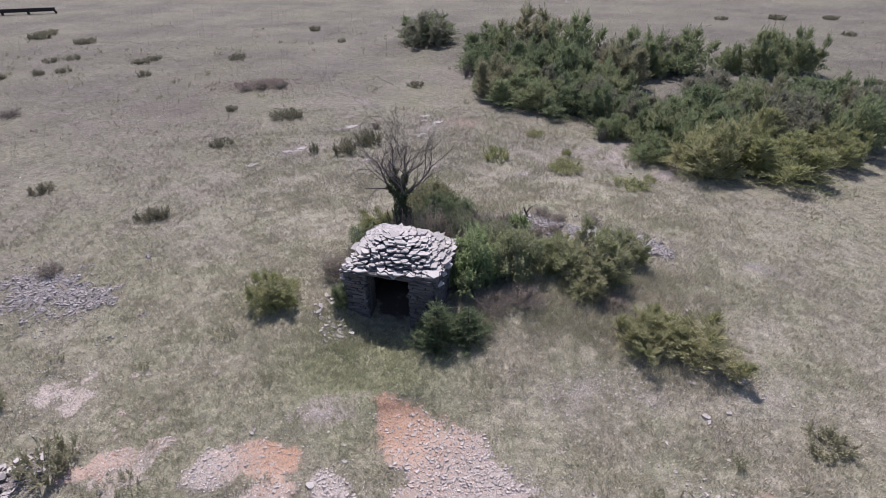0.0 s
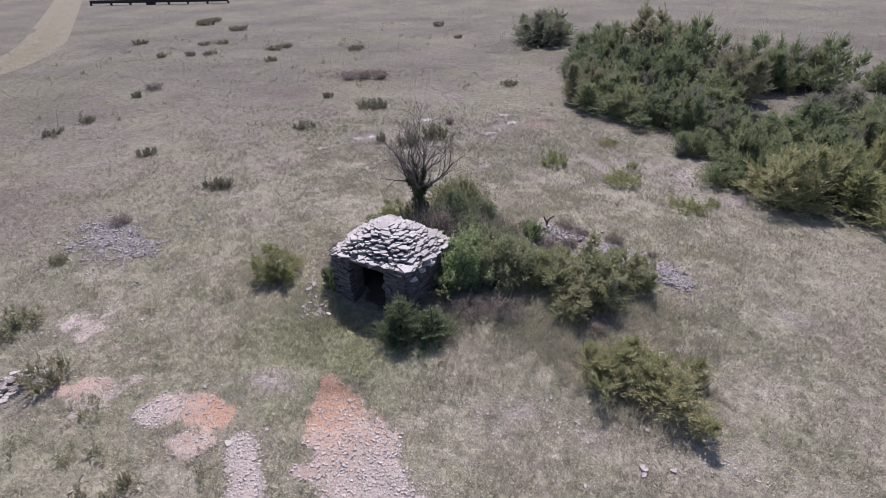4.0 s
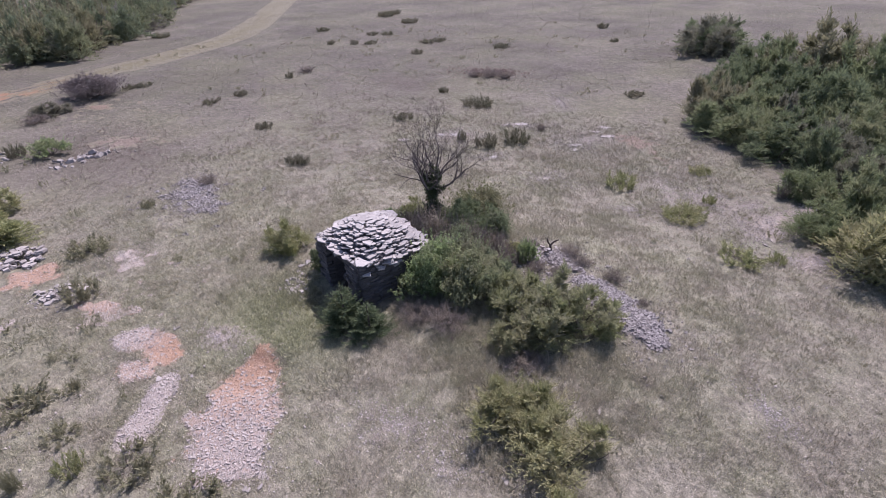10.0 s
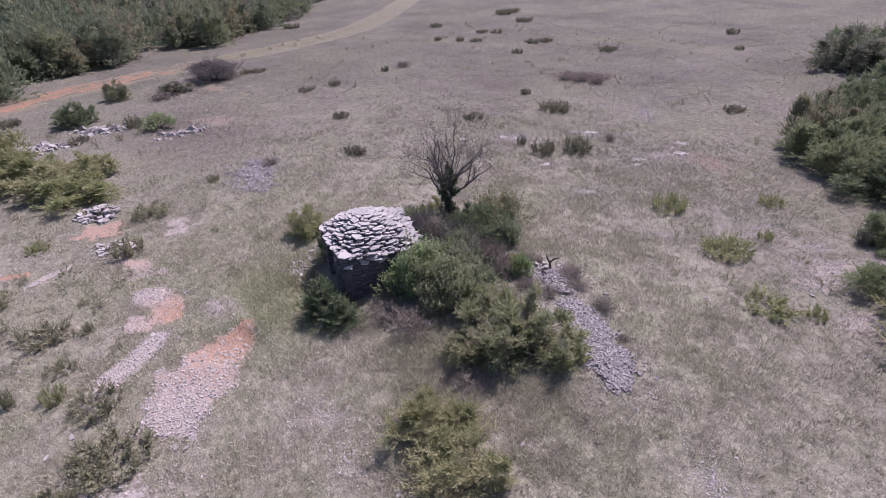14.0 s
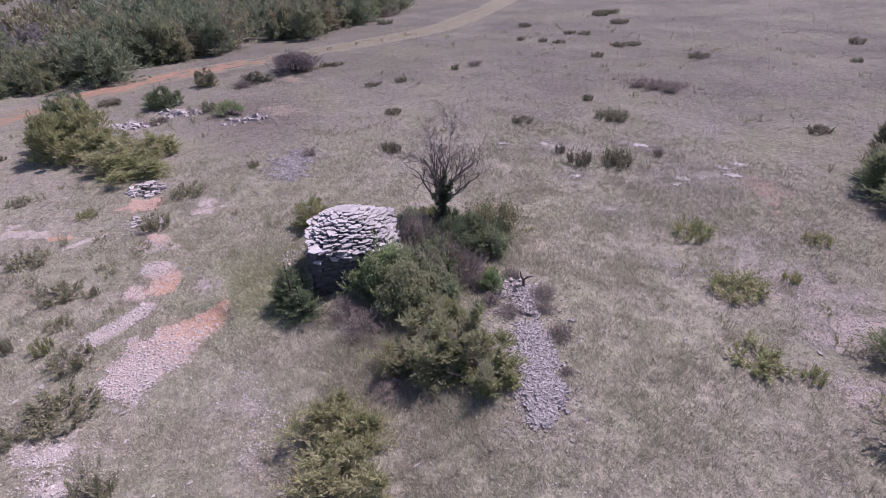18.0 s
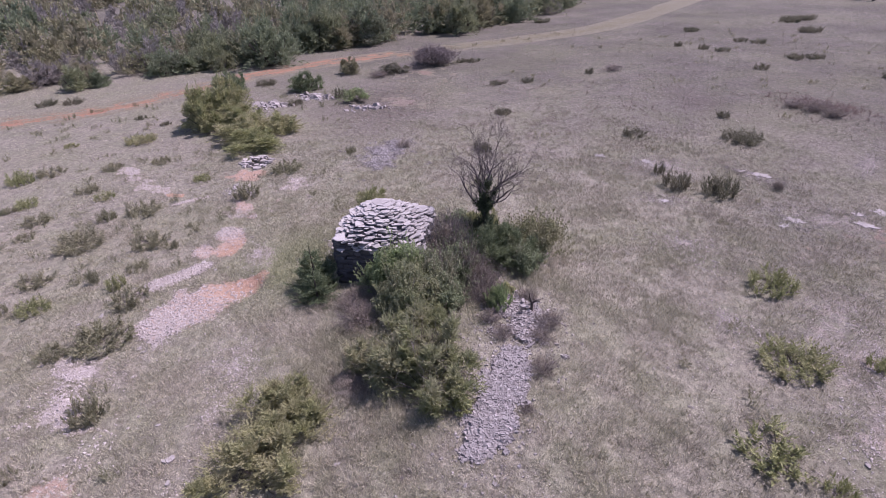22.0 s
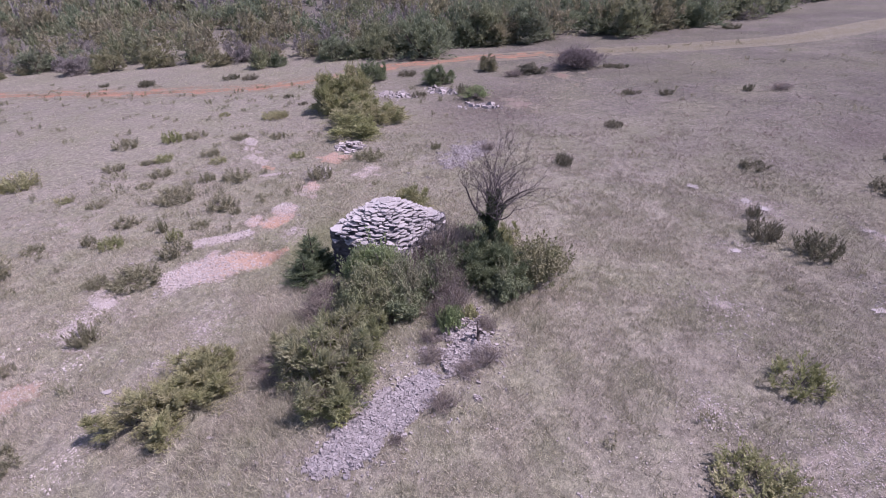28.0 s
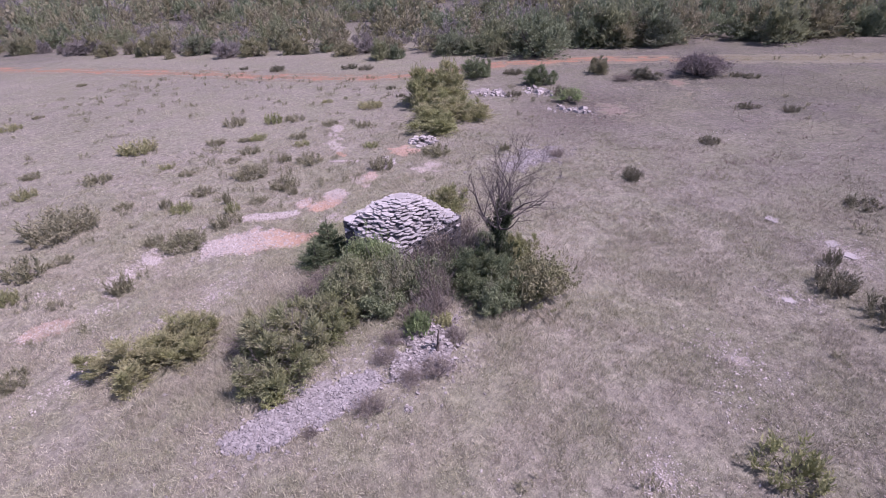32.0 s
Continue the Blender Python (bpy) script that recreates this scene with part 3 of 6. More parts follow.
def hut():
    r = np.random.RandomState(5)
    foot = float(lie(HUT[0], HUT[1])) - 0.06
    root = tagged(new("stone_hut"), "small square drystone limestone hut with slab roof and open doorway", "hut")
    root.matrix_basis = pose(HUT[0], HUT[1], foot, 0, 0, HUT[2])
    T, inset = 0.42, 0.07
    x0, x1, y0, y1 = -HW + inset, HW - inset, -HD + inset, HD - inset
    cores = {
        "front_wall": [(x0, DOOR[0] - 0.05, y0, y0 + T, -0.4, EAVE - 0.3), (DOOR[1] + 0.05, x1, y0, y0 + T, -0.4, EAVE - 0.3), (DOOR[0] - 0.05, DOOR[1] + 0.05, y0 + 0.1, y0 + T, DOOR[2] + 0.08, EAVE)],
        "back_wall": [(x0, x1, y1 - T, y1, -0.4, EAVE - 0.3)],
        "west_wall": [(x0, x0 + T, y0 + T + 0.003, y1 - T - 0.003, -0.4, EAVE - 0.3)],
        "east_wall": [(x1 - T, x1, y0 + T + 0.003, y1 - T - 0.003, -0.4, EAVE - 0.3)],
    }
    def eave(x, y):
        """The wall's top: lower to the west, lowest at the back east corner."""
        u, v = x / HW, y / HD
        return EAVE - 0.075 * (1 - u) - 0.17 * (1 + u) * (1 + v) / 2

    # near-black cores: shade between the stones and indoors is in their colour
    walls = {name: part(name, box_mesh(name, spans, SHADED_JOINTS), root) for name, spans in cores.items()}
    # coursed rubble: each face is laid by itself, s along the wall
    sides = (("front_wall", -HW, HW, lambda s: (s, -HD + 0.03, 0)), ("east_wall", -HD, HD, lambda s: (HW - 0.03, s, 90)), ("back_wall", -HW, HW, lambda s: (s, HD - 0.03, 0)), ("west_wall", -HD, HD, lambda s: (-HW + 0.03, s, 90)))
    for name, lo, hi, at in sides:
        z = -0.42
        while z < EAVE - 0.04:
            h = r.uniform(0.04, 0.11)
            s = lo
            while s < hi - 0.06:
                w = min(r.uniform(0.12, 0.46), hi - s)
                if hi - s - w < 0.1:
                    w = hi - s
                if name == "front_wall" and z + h * 0.5 < DOOR[2] and s < DOOR[1] and s + w > DOOR[0]:
                    if s < DOOR[0] - 0.08:
                        w = DOOR[0] + r.uniform(-0.03, 0.03) - s
                    elif s + w > DOOR[1] + 0.12:
                        w = s + w - DOOR[1]
                        s = DOOR[1] + r.uniform(-0.03, 0.03)
                    else:
                        s = s + w if s + w < DOOR[1] else DOOR[1]
                        continue
                x, y, turn = at(s + w / 2)
                if z + h > eave(x, y) + 0.03:
                    s += w
                    continue
                x, y = x * r.uniform(0.975, 1.02), y * r.uniform(0.975, 1.02)
                m = pose(x, y, z + h / 2, r.uniform(-5, 5), r.uniform(-4, 4), turn + r.uniform(-7, 7))
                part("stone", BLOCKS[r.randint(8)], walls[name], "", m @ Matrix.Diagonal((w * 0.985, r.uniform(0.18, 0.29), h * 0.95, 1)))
                s += w
            z += h
    # jambs inside the doorway and the long lintel slab
    for side in (0, 1):
        z = -0.4
        while z < DOOR[2] - 0.05:
            h = r.uniform(0.12, 0.2)
            x = DOOR[side] + (-0.09 if side == 0 else 0.09)
            part("stone", BLOCKS[r.randint(8)], walls["front_wall"], "", pose(x, -HD + 0.32, z + h / 2, 0, 0, r.uniform(-4, 4)) @ Matrix.Diagonal((0.22, 0.36, h * 1.02, 1)))
            z += h
    part("lintel", BLOCKS[3], root, "long flat lintel stone over the doorway", pose((DOOR[0] + DOOR[1]) / 2, -HD + 0.12, DOOR[2] + 0.05, 0, 1, 1) @ Matrix.Diagonal((1.7, 0.42, 0.11, 1)))
    # the roof: a rubble core under overlapping slabs in rising rings
    RW, RD = HW + 0.01, HD + 0.02

    def crown(u, v):
        # the top lies a little towards the front and the west
        a, b = (u + 0.12) / (1.12 if u > -0.12 else 0.88), (v + 0.12) / (1.12 if v > -0.12 else 0.88)
        d = (abs(a) ** 3.4 + abs(b) ** 3.4) ** (1 / 3.4)
        return eave(u * HW, v * HD) + (PEAK - EAVE) * max(0.0, 1 - d ** 1.75)

    n = 15
    g = np.linspace(-1, 1, n)
    V = [(u * RW * 0.95, v * RD * 0.95, crown(u, v) - 0.05) for v in g for u in g]
    V += [(u * RW * 0.95, v * RD * 0.95, min(EAVE - 0.1, eave(u * HW, v * HD) - 0.03)) for v in g for u in g]
    F = []
    for j in range(n - 1):
        for i in range(n - 1):
            a = j * n + i
            F.append((a, a + 1, a + n + 1, a + n))
            b = a + n * n
            F.append((b + n, b + n + 1, b + 1, b))
    edge = [i for i in range(n)] + [i * n + n - 1 for i in range(1, n)] + [(n - 1) * n + i for i in range(n - 2, -1, -1)] + [i * n for i in range(n - 2, 0, -1)]
    for a, b in zip(edge, edge[1:] + edge[:1]):
        F.append((a, a + n * n, b + n * n, b))
    # the core wears the shade-darkened stone, so gaps between slabs stay dark
    roof = part("roof", mesh_from("roof", V, F, SHADED_STONE), root, "low domed roof of overlapping limestone slabs")
    courses = 15
    for k in range(courses):
        f = 1.0 - 0.97 * k / (courses - 1)
        p = 8.0 if k < 6 else 5.0 if k < 11 else 3.0

        def rim(ang):
            c, t = math.cos(ang), math.sin(ang)
            q = f / (abs(c) ** p + abs(t) ** p) ** (1 / p)
            return c * q * RW, t * q * RD

        ang = start = r.uniform(0, 1)
        while ang < start + 2 * math.pi:
            x, y = rim(ang)
            size = r.choice((0.11, 0.155, 0.21, 0.27, 0.36), p=(0.2, 0.3, 0.25, 0.15, 0.1))
            step = size * 0.86 / max(0.12, math.hypot(x, y))
            x, y = rim(ang + step / 2)
            x2, y2 = rim(ang + step / 2 + 0.02)
            tangent = math.atan2(y2 - y, x2 - x)
            ang += step
            if k < 3 and r.uniform() < 0.07:
                continue
            x, y = x + r.normal() * 0.035, y + r.normal() * 0.035
            u, v = x / RW, y / RD
            slope = math.degrees(math.atan2(crown(u * 0.93, v * 0.93) - crown(u, v), 0.07 * math.hypot(x, y) + 0.01))
            lean = min(22.0, slope * 0.4) + r.normal() * 4.0
            z = crown(u, v) + r.uniform(-0.012, 0.03)
            m = Matrix.Translation((x, y, z)) @ Matrix.Rotation(tangent, 4, "Z") @ pose(0, 0, 0, -lean, r.normal() * 5.0, r.normal() * 32)
            part("slab", ROOF_SLABS[r.randint(8)], roof, "", m @ Matrix.Diagonal((size * 1.18, size * r.uniform(0.6, 1.15) + 0.05, r.uniform(0.13, 0.26), 1)))
    # slabs that jut out or hang below the eave, mostly to the east and the back
    for i in range(52):
        side = r.randint(6)
        s = r.uniform(-0.95, 0.95)
        x, y, turn = ((HW + 0.04, s * HD, 0), (HW + 0.04, s * HD, 0), (s * HW, HD + 0.04, 90), (s * HW, HD + 0.04, 90), (s * HW, -HD - 0.03, -90), (-HW - 0.05, -HD * r.uniform(0.5, 1.0), 180))[side]
        drop = r.uniform(0.02, 0.30) if side < 4 else r.uniform(-0.02, 0.08) if side == 4 else r.uniform(0.0, 0.5)
        z = eave(x, y) - drop
        size = r.uniform(0.16, 0.36)
        m = pose(x, y, z, 0, 0, turn) @ pose(0, 0, 0, r.normal() * 8, r.uniform(4, 26), r.uniform(-40, 40))
        part("slab", ROOF_SLABS[r.randint(8)], roof, "", m @ Matrix.Diagonal((size, size * r.uniform(0.8, 1.5), r.uniform(0.2, 0.4), 1)))


hut()

# ---- plants ----


def unit(v):
    return v / (np.linalg.norm(v, axis=-1, keepdims=True) + 1e-9)


def sprays(p, d, length, count, r, width=0.11, open_=0.55):
    """Needle sprays: at each place p, along d, count narrow leaflets that fan out. Returns triangles (n, 3, 3)."""
    n = len(p)
    L = np.broadcast_to(np.asarray(length, float), (n,))[:, None, None]
    s = np.tile(np.linspace(0, 0.85, count), (n, 1))[..., None]
    side = unit(r.normal(size=(n, count, 3)))
    D = d[:, None, :]
    side = unit(side - (side * D).sum(-1, keepdims=True) * D)
    way = unit(D + side * open_ * (1 - 0.5 * s))
    base = p[:, None, :] + D * L * s
    leaf = L * (0.62 - 0.25 * s) * r.uniform(0.8, 1.2, (n, count, 1))
    cross = unit(np.cross(way, r.normal(size=(n, count, 3)))) * L * width
    return np.stack([base - cross, base + cross, base + way * leaf], -2).reshape(-1, 3, 3)


def leaves(p, normal, size, r):
    """Small pointed leaves as two triangles each."""
    n = len(p)
    a = unit(np.cross(normal, r.normal(size=(n, 3))))
    b = np.cross(normal, a)
    s = np.broadcast_to(np.asarray(size, float), (n,))[:, None] * r.uniform(0.7, 1.3, (n, 1))
    tip, tail = p + a * s, p - a * s
    left, right = p + b * s * 0.45 + normal * s * 0.15, p - b * s * 0.45 + normal * s * 0.15
    return np.stack([tail, left, tip, tail, tip, right], 1).reshape(-1, 3, 3)


def tri_mesh(name, tris, material):
    tris = tris.reshape(-1, 3, 3)
    return mesh_from(name, tris.reshape(-1, 3), np.arange(len(tris) * 3).reshape(-1, 3), material)


def tubes(lines, sides=5, roots=None):
    """Tapered stems: each line is a list of (place, radius). roots gives, for a line, the (line, node) from which it springs, or None for the common foot."""
    V, F, rings = [], [], []
    for j, line in enumerate(lines):
        own = []
        for k, (p, rad) in enumerate(line):
            if k == 0 and j and roots is not None:
                own.append(rings[0][0] if roots[j] is None else rings[roots[j][0]][roots[j][1]])
                continue
            q = line[min(k + 1, len(line) - 1)][0] - line[max(k - 1, 0)][0]
            q = q / (np.linalg.norm(q) + 1e-9)
            a = np.cross(q, (0.3, 0.9, 0.2))
            a /= np.linalg.norm(a) + 1e-9
            b = np.cross(q, a)
            own.append(list(range(len(V), len(V) + sides)))
            for i in range(sides):
                t = 2 * np.pi * i / sides
                V.append(p + (a * math.cos(t) + b * math.sin(t)) * rad)
        rings.append(own)
        for low, high in zip(own, own[1:]):
            for i in range(sides):
                F.append((low[i], low[(i + 1) % sides], high[(i + 1) % sides], high[i]))
    return V, F


def stem_mesh(name, seed, count, reach, height, rad, material, twigs=0):
    """One plant's wood: stems that rise from a common foot and spread."""
    r = np.random.RandomState(seed)
    lines, roots = [], []
    for i in range(count):
        ang, out = r.uniform(0, 2 * np.pi), reach * math.sqrt(r.uniform(0.03, 1))
        tip = np.array((math.cos(ang) * out, math.sin(ang) * out, height * r.uniform(0.6, 1.0) * (1 - 0.3 * out)))
        foot = np.array((0.0, 0.0, -0.06))
        bend = r.normal(size=3) * 0.05
        line = [(foot + (tip - foot) * np.array((t ** 0.8, t ** 0.8, t)) + bend * math.sin(t * 3.1), rad * (1 - 0.8 * t)) for t in np.linspace(0, 1, 6)]
        lines.append(line)
        roots.append(None)
        own = len(lines) - 1
        for j in range(twigs):
            k = r.randint(2, 6)
            p = line[k][0]
            q = p + unit(r.normal(size=3) + np.array((0, 0, 0.7))) * r.uniform(0.12, 0.3)
            lines.append([(p, rad * 0.4), ((p + q) / 2 + r.normal(size=3) * 0.015, rad * 0.3), (q, rad * 0.12)])
            roots.append((own, k))
    V, F = tubes(lines, 3 if twigs else 4, roots)
    return mesh_from(name, V, F, material)


def juniper_tris(seed, leaders=9, fronds=130, per=9, count=4, lift=0.6, droop=0.25, spray=0.14, width=0.085):
    """A juniper crown in a cylinder of radius 1 and height 1: ragged leaders that carry arching fronds of needle sprays."""
    r = np.random.RandomState(seed)
    P, D, L = [], [], []
    s = np.linspace(0.25, 1.0, per)[:, None]
    for k in range(leaders):
        ang, out = r.uniform(0, 2 * np.pi), 0.0 if k == 0 else r.uniform(0.2, 0.66)
        c = np.array((math.cos(ang) * out, math.sin(ang) * out, 0.0))
        h = 1.0 if k == 0 else r.uniform(0.5, 0.95) * (1 - 0.35 * out)
        w = r.uniform(0.42, 0.64)
        if k % 3 == 2:
            w, h = r.uniform(0.16, 0.26), h * r.uniform(1.1, 1.3)
        tilt = np.array((c[0], c[1], 0)) * 0.25
        for f in range(max(4, fronds // leaders)):
            t = r.uniform(0, 1) ** 1.15
            a = r.uniform(0, 2 * np.pi)
            o = np.array((math.cos(a), math.sin(a), 0.0))
            up = lift * (0.35 + 1.1 * t)
            reach = w * (1.02 - t) ** 0.75 * r.uniform(0.65, 1.25)
            base = c + tilt * t + np.array((0, 0, 0.04 + t * h * 0.82))
            bend = droop * r.uniform(0.5, 1.4)
            p = base + o * reach * s + np.array((0, 0, 1.0)) * reach * (up * s - bend * s * s) + r.normal(size=(per, 3)) * 0.018
            way = unit(o + np.array((0, 0, 1.0)) * (up - 2 * bend * s))
            side = np.cross(way, (0, 0, 1.0)) * np.where(np.arange(per) % 2, 1, -1)[:, None]
            P.append(p)
            D.append(unit(way * 0.8 + side * r.uniform(0.2, 0.9, (per, 1)) + np.array((0, 0, 0.22)) + r.normal(size=(per, 3)) * 0.2))
            L.append(spray * (1.15 - 0.4 * s[:, 0]) * r.uniform(0.75, 1.3, per))
        tip = np.linspace(0.62, 0.94, per)[:, None]
        P.append(c + tilt + np.array((0, 0, 1.0)) * tip * h + r.normal(size=(per, 3)) * 0.02)
        D.append(unit(np.array((0, 0, 1.0)) + r.normal(size=(per, 3)) * 0.35))
        L.append(np.full(per, spray * 1.1))
    P, D, L = np.concatenate(P), np.concatenate(D), np.concatenate(L)
    P[:, 2] = np.maximum(P[:, 2], 0.02)
    return sprays(P, D, L, count, r, width)


def low_tris(seed, spikes=16, n=16, spray=0.26, count=5):
    """A low juniper: single upright spikes of needles that fan out from one foot."""
    r = np.random.RandomState(seed)
    P, D = [], []
    for k in range(spikes):
        ang, out = r.uniform(0, 2 * np.pi), math.sqrt(r.uniform(0, 1)) * 0.72
        c = np.array((math.cos(ang) * out, math.sin(ang) * out, 0))
        h = r.uniform(0.45, 1.0) * (1 - 0.4 * out)
        lean = np.array((math.cos(ang), math.sin(ang), 0)) * 0.3 * out + r.normal(size=3) * 0.08
        t = np.linspace(0, 0.9, n)[:, None]
        P.append(c + (np.array((0, 0, 1)) + lean) * t * h * 0.9 + r.normal(size=(n, 3)) * np.array((0.035, 0.035, 0.02)))
        D.append(unit(np.array((0, 0, 1.0)) + lean + r.normal(size=(n, 3)) * 0.45))
    P, D = np.concatenate(P), np.concatenate(D)
    return sprays(P, D, spray * r.uniform(0.5, 1.15, len(P)), count, r, 0.10, 0.6)


def fir_tris(seed):
    """A young dense conifer: tiers of boughs, each a flat frond with paler tips, under a pointed top."""
    r = np.random.RandomState(seed)
    P, D, L = [], [], []
    tiers = 11
    for k in range(tiers):
        t = k / tiers
        R = (1 - t) ** 0.8 * 0.98
        for b in range(int(4 + 9 * (1 - t))):
            ang = r.uniform(0, 2 * np.pi)
            o = np.array((math.cos(ang), math.sin(ang), 0.0))
            m = max(5, int(19 * R))
            s = np.linspace(0.25, 1, m)[:, None]
            reach = R * r.uniform(0.55, 1.18)
            side = np.array((-o[1], o[0], 0.0)) * np.where(np.arange(m) % 2, 1, -1)[:, None]
            P.append(np.array((0, 0, 0.05 + t * 0.86 + r.uniform(-0.025, 0.025))) + o * s * reach + np.array((0, 0, 1.0)) * (0.30 * s * s - 0.16 * s) * reach)
            D.append(unit(o * 0.75 + side * r.uniform(0.5, 0.9, (m, 1)) + np.array((0, 0, 0.25)) + r.normal(size=(m, 3)) * 0.1))
            L.append(0.21 * (1.15 - 0.6 * s[:, 0]) * r.uniform(0.8, 1.2, m))
    top = np.linspace(0.75, 0.97, 9)[:, None]
    P.append(np.array((0, 0, 1.0)) * top)
    D.append(unit(np.array((0, 0, 1.0)) + r.normal(size=(9, 3)) * 0.4))
    L.append(np.full(9, 0.1))
    return sprays(np.concatenate(P), np.concatenate(D), np.concatenate(L), 7, r, 0.075, 0.45)


def leafy_tris(seed, n=5000, size=0.035, lumps=12, shoots=70, wild=0.7):
    """A leafy crown made of many lobes, open between them."""
    r = np.random.RandomState(seed)
    out = []
    for k in range(lumps):
        ang, rad = r.uniform(0, 2 * np.pi), 0.68 * math.sqrt(r.uniform(0, 1))
        c = np.array((math.cos(ang) * rad, math.sin(ang) * rad, r.uniform(0.30, 0.72) * (1.05 - 0.5 * rad)))
        w = r.uniform(0.13, 0.29)
        m = n // lumps
        d = unit(r.normal(size=(m, 3)) + np.array((0, 0, 0.3)))
        p = c + d * w * np.array((1, 1, 0.75)) * (r.uniform(0.5, 1.0, (m, 1)) ** 0.5) * (1 + 0.25 * np.sin(d[:, :1] * 9 + k) + 0.2 * np.sin(d[:, 1:2] * 13))
        p[:, 2] = np.abs(p[:, 2])
        out.append(leaves(p, unit(d + r.normal(size=(m, 3)) * wild), size, r))
    for k in range(shoots):
        ang, rad = r.uniform(0, 2 * np.pi), r.uniform(0.1, 0.85)
        foot = np.array((math.cos(ang) * rad, math.sin(ang) * rad, 0.45 * (1.2 - rad)))
        way = unit(np.array((math.cos(ang) * rad, math.sin(ang) * rad, r.uniform(0.3, 1.2))) + r.normal(size=3) * 0.2)
        t = r.uniform(0, 1, (24, 1))
        p = foot + way * t * r.uniform(0.25, 0.62) + r.normal(size=(24, 3)) * 0.03 * (1.3 - t)
        out.append(leaves(p, unit(r.normal(size=(24, 3)) + np.array((0, 0, 0.6))), size, r))
    return np.concatenate(out)


MESHES = {}


def cached(key, make):
    if key not in MESHES:
        MESHES[key] = make()
    return MESHES[key]


pick = np.random.RandomState(11)


def plant(name, label, category, x, y, r, h, parts, group="", sink=0.03):
    root = tagged(new(name), label, category, group)
    root.matrix_basis = pose(x, y, z_at(x, y) - sink, 0, 0, pick.uniform(0, 360)) @ Matrix.Diagonal((r, r, h, 1))
    for part_name, me in parts:
        part(part_name, me, root)
    return root


def juniper(x, y, r, h, tone="", label=""):
    k = pick.randint(4)
    material = {"": JUNIPER, "dark": JUNIPER_DARK, "olive": JUNIPER_OLIVE, "grey": JUNIPER_GREY, "muted": LOW_GREEN}[tone]
    crown = cached(("juniper", k, tone), lambda: tri_mesh("crown", juniper_tris(100 + k, 11 + k, 330, 11, 4, 0.7, 0.25, 0.13), material))
    stems = cached(("juniper stems", k), lambda: stem_mesh("trunk", 140 + k, 9, 0.75, 0.7, 0.022, BARK))
    return plant("juniper_bush", label or ("half-withered grey-brown juniper bush with bare twigs" if tone == "grey" else "tall spreading juniper bush with ragged dark green crown"), "bush", x, y, r, h, (("trunk", stems), ("crown", crown)), "juniper thicket")


def low_juniper(x, y, r, h):
    k = pick.randint(5)
    tone = "far" if y > 32 or x < -22 else "far" if y > 15 and x < 0 else "olive" if y > 15 else ("muted", "olive", "muted", "muted")[pick.randint(4)] if r > 0.3 else "muted"
    material = {"muted": LOW_GREEN, "olive": JUNIPER_OLIVE, "far": FAR_SHRUB}[tone]
    h = max(h * 0.82, 0.42 if y > 20 else 0.3)
    r = min(r, 1.6 * h)
    size = "large" if r > 0.9 else "small"
    spikes, n = (64, 13) if size == "large" else (28, 12)
    crown = cached(("low", k, tone, size), lambda: tri_mesh("crown", low_tris(200 + k, spikes, n, 0.2 if size == "large" else 0.28, 5), material))
    stems = cached(("low stems", k), lambda: stem_mesh("trunk", 240 + k, 8, 0.8, 0.6, 0.02, BARK))
    words = {"muted": "dull grey-green", "olive": "olive-green", "far": "dark brownish-green"}[tone]
    return plant("low_juniper", "%s %s juniper shrub with upright spiky shoots" % ("broad low" if size == "large" else "small", words), "shrub", x, y, r * 1.1, h, (("trunk", stems), ("crown", crown)), "scattered junipers")


def twig_bush(x, y, r, h, label="dry purplish-grey twiggy bush in the grass"):
    k = pick.randint(3)
    if r > 1.5:
        dense = cached(("mauve", k), lambda: tri_mesh("foliage", leafy_tris(330 + k, 13000, 0.026, 30, 120), MAUVE))
        stems = cached(("mauve twigs", k), lambda: stem_mesh("trunk", 310 + k, 60, 0.95, 1.0, 0.012, TWIG, 5))
        return plant("twig_bush", "dense dark mauve twiggy bush before the track", "bush", x, y, r, h * 1.45, (("trunk", stems), ("foliage", dense)))
    stems = cached(("twigs", k), lambda: stem_mesh("trunk", 300 + k, 90, 0.95, 1.0, 0.012, TWIG, 7))
    dry = cached(("twig leaves", k), lambda: tri_mesh("foliage", leafy_tris(320 + k, 900, 0.03, 12, 40), DRY_STEMS))
    return plant("twig_bush", label, "bush", x, y, r, h, (("trunk", stems), ("foliage", dry)))


def leafy_bush(x, y, r, h, material=None, label="rounded bright green leafy bush", n=5200, size=0.04, lumps=12, seed=0):
    material = material or LEAFY
    crown = cached(("leafy", material.name, n, size, seed), lambda: tri_mesh("crown", leafy_tris(400 + seed, n, size, lumps), material))
    stems = cached(("leafy stems", seed), lambda: stem_mesh("trunk", 440 + seed, 26, 0.7, 0.8, 0.014, TWIG, 4))
    return plant("leafy_bush", label, "bush", x, y, r, h, (("trunk", stems), ("crown", crown)))


def dead_juniper(x, y, r, h):
    stems = cached("dead", lambda: stem_mesh("trunk", 500, 30, 0.8, 1.0, 0.03, TWIG, 6))
    return plant("dead_juniper", "dead grey juniper with bare upright branches", "bush", x, y, r, h, (("trunk", stems),))


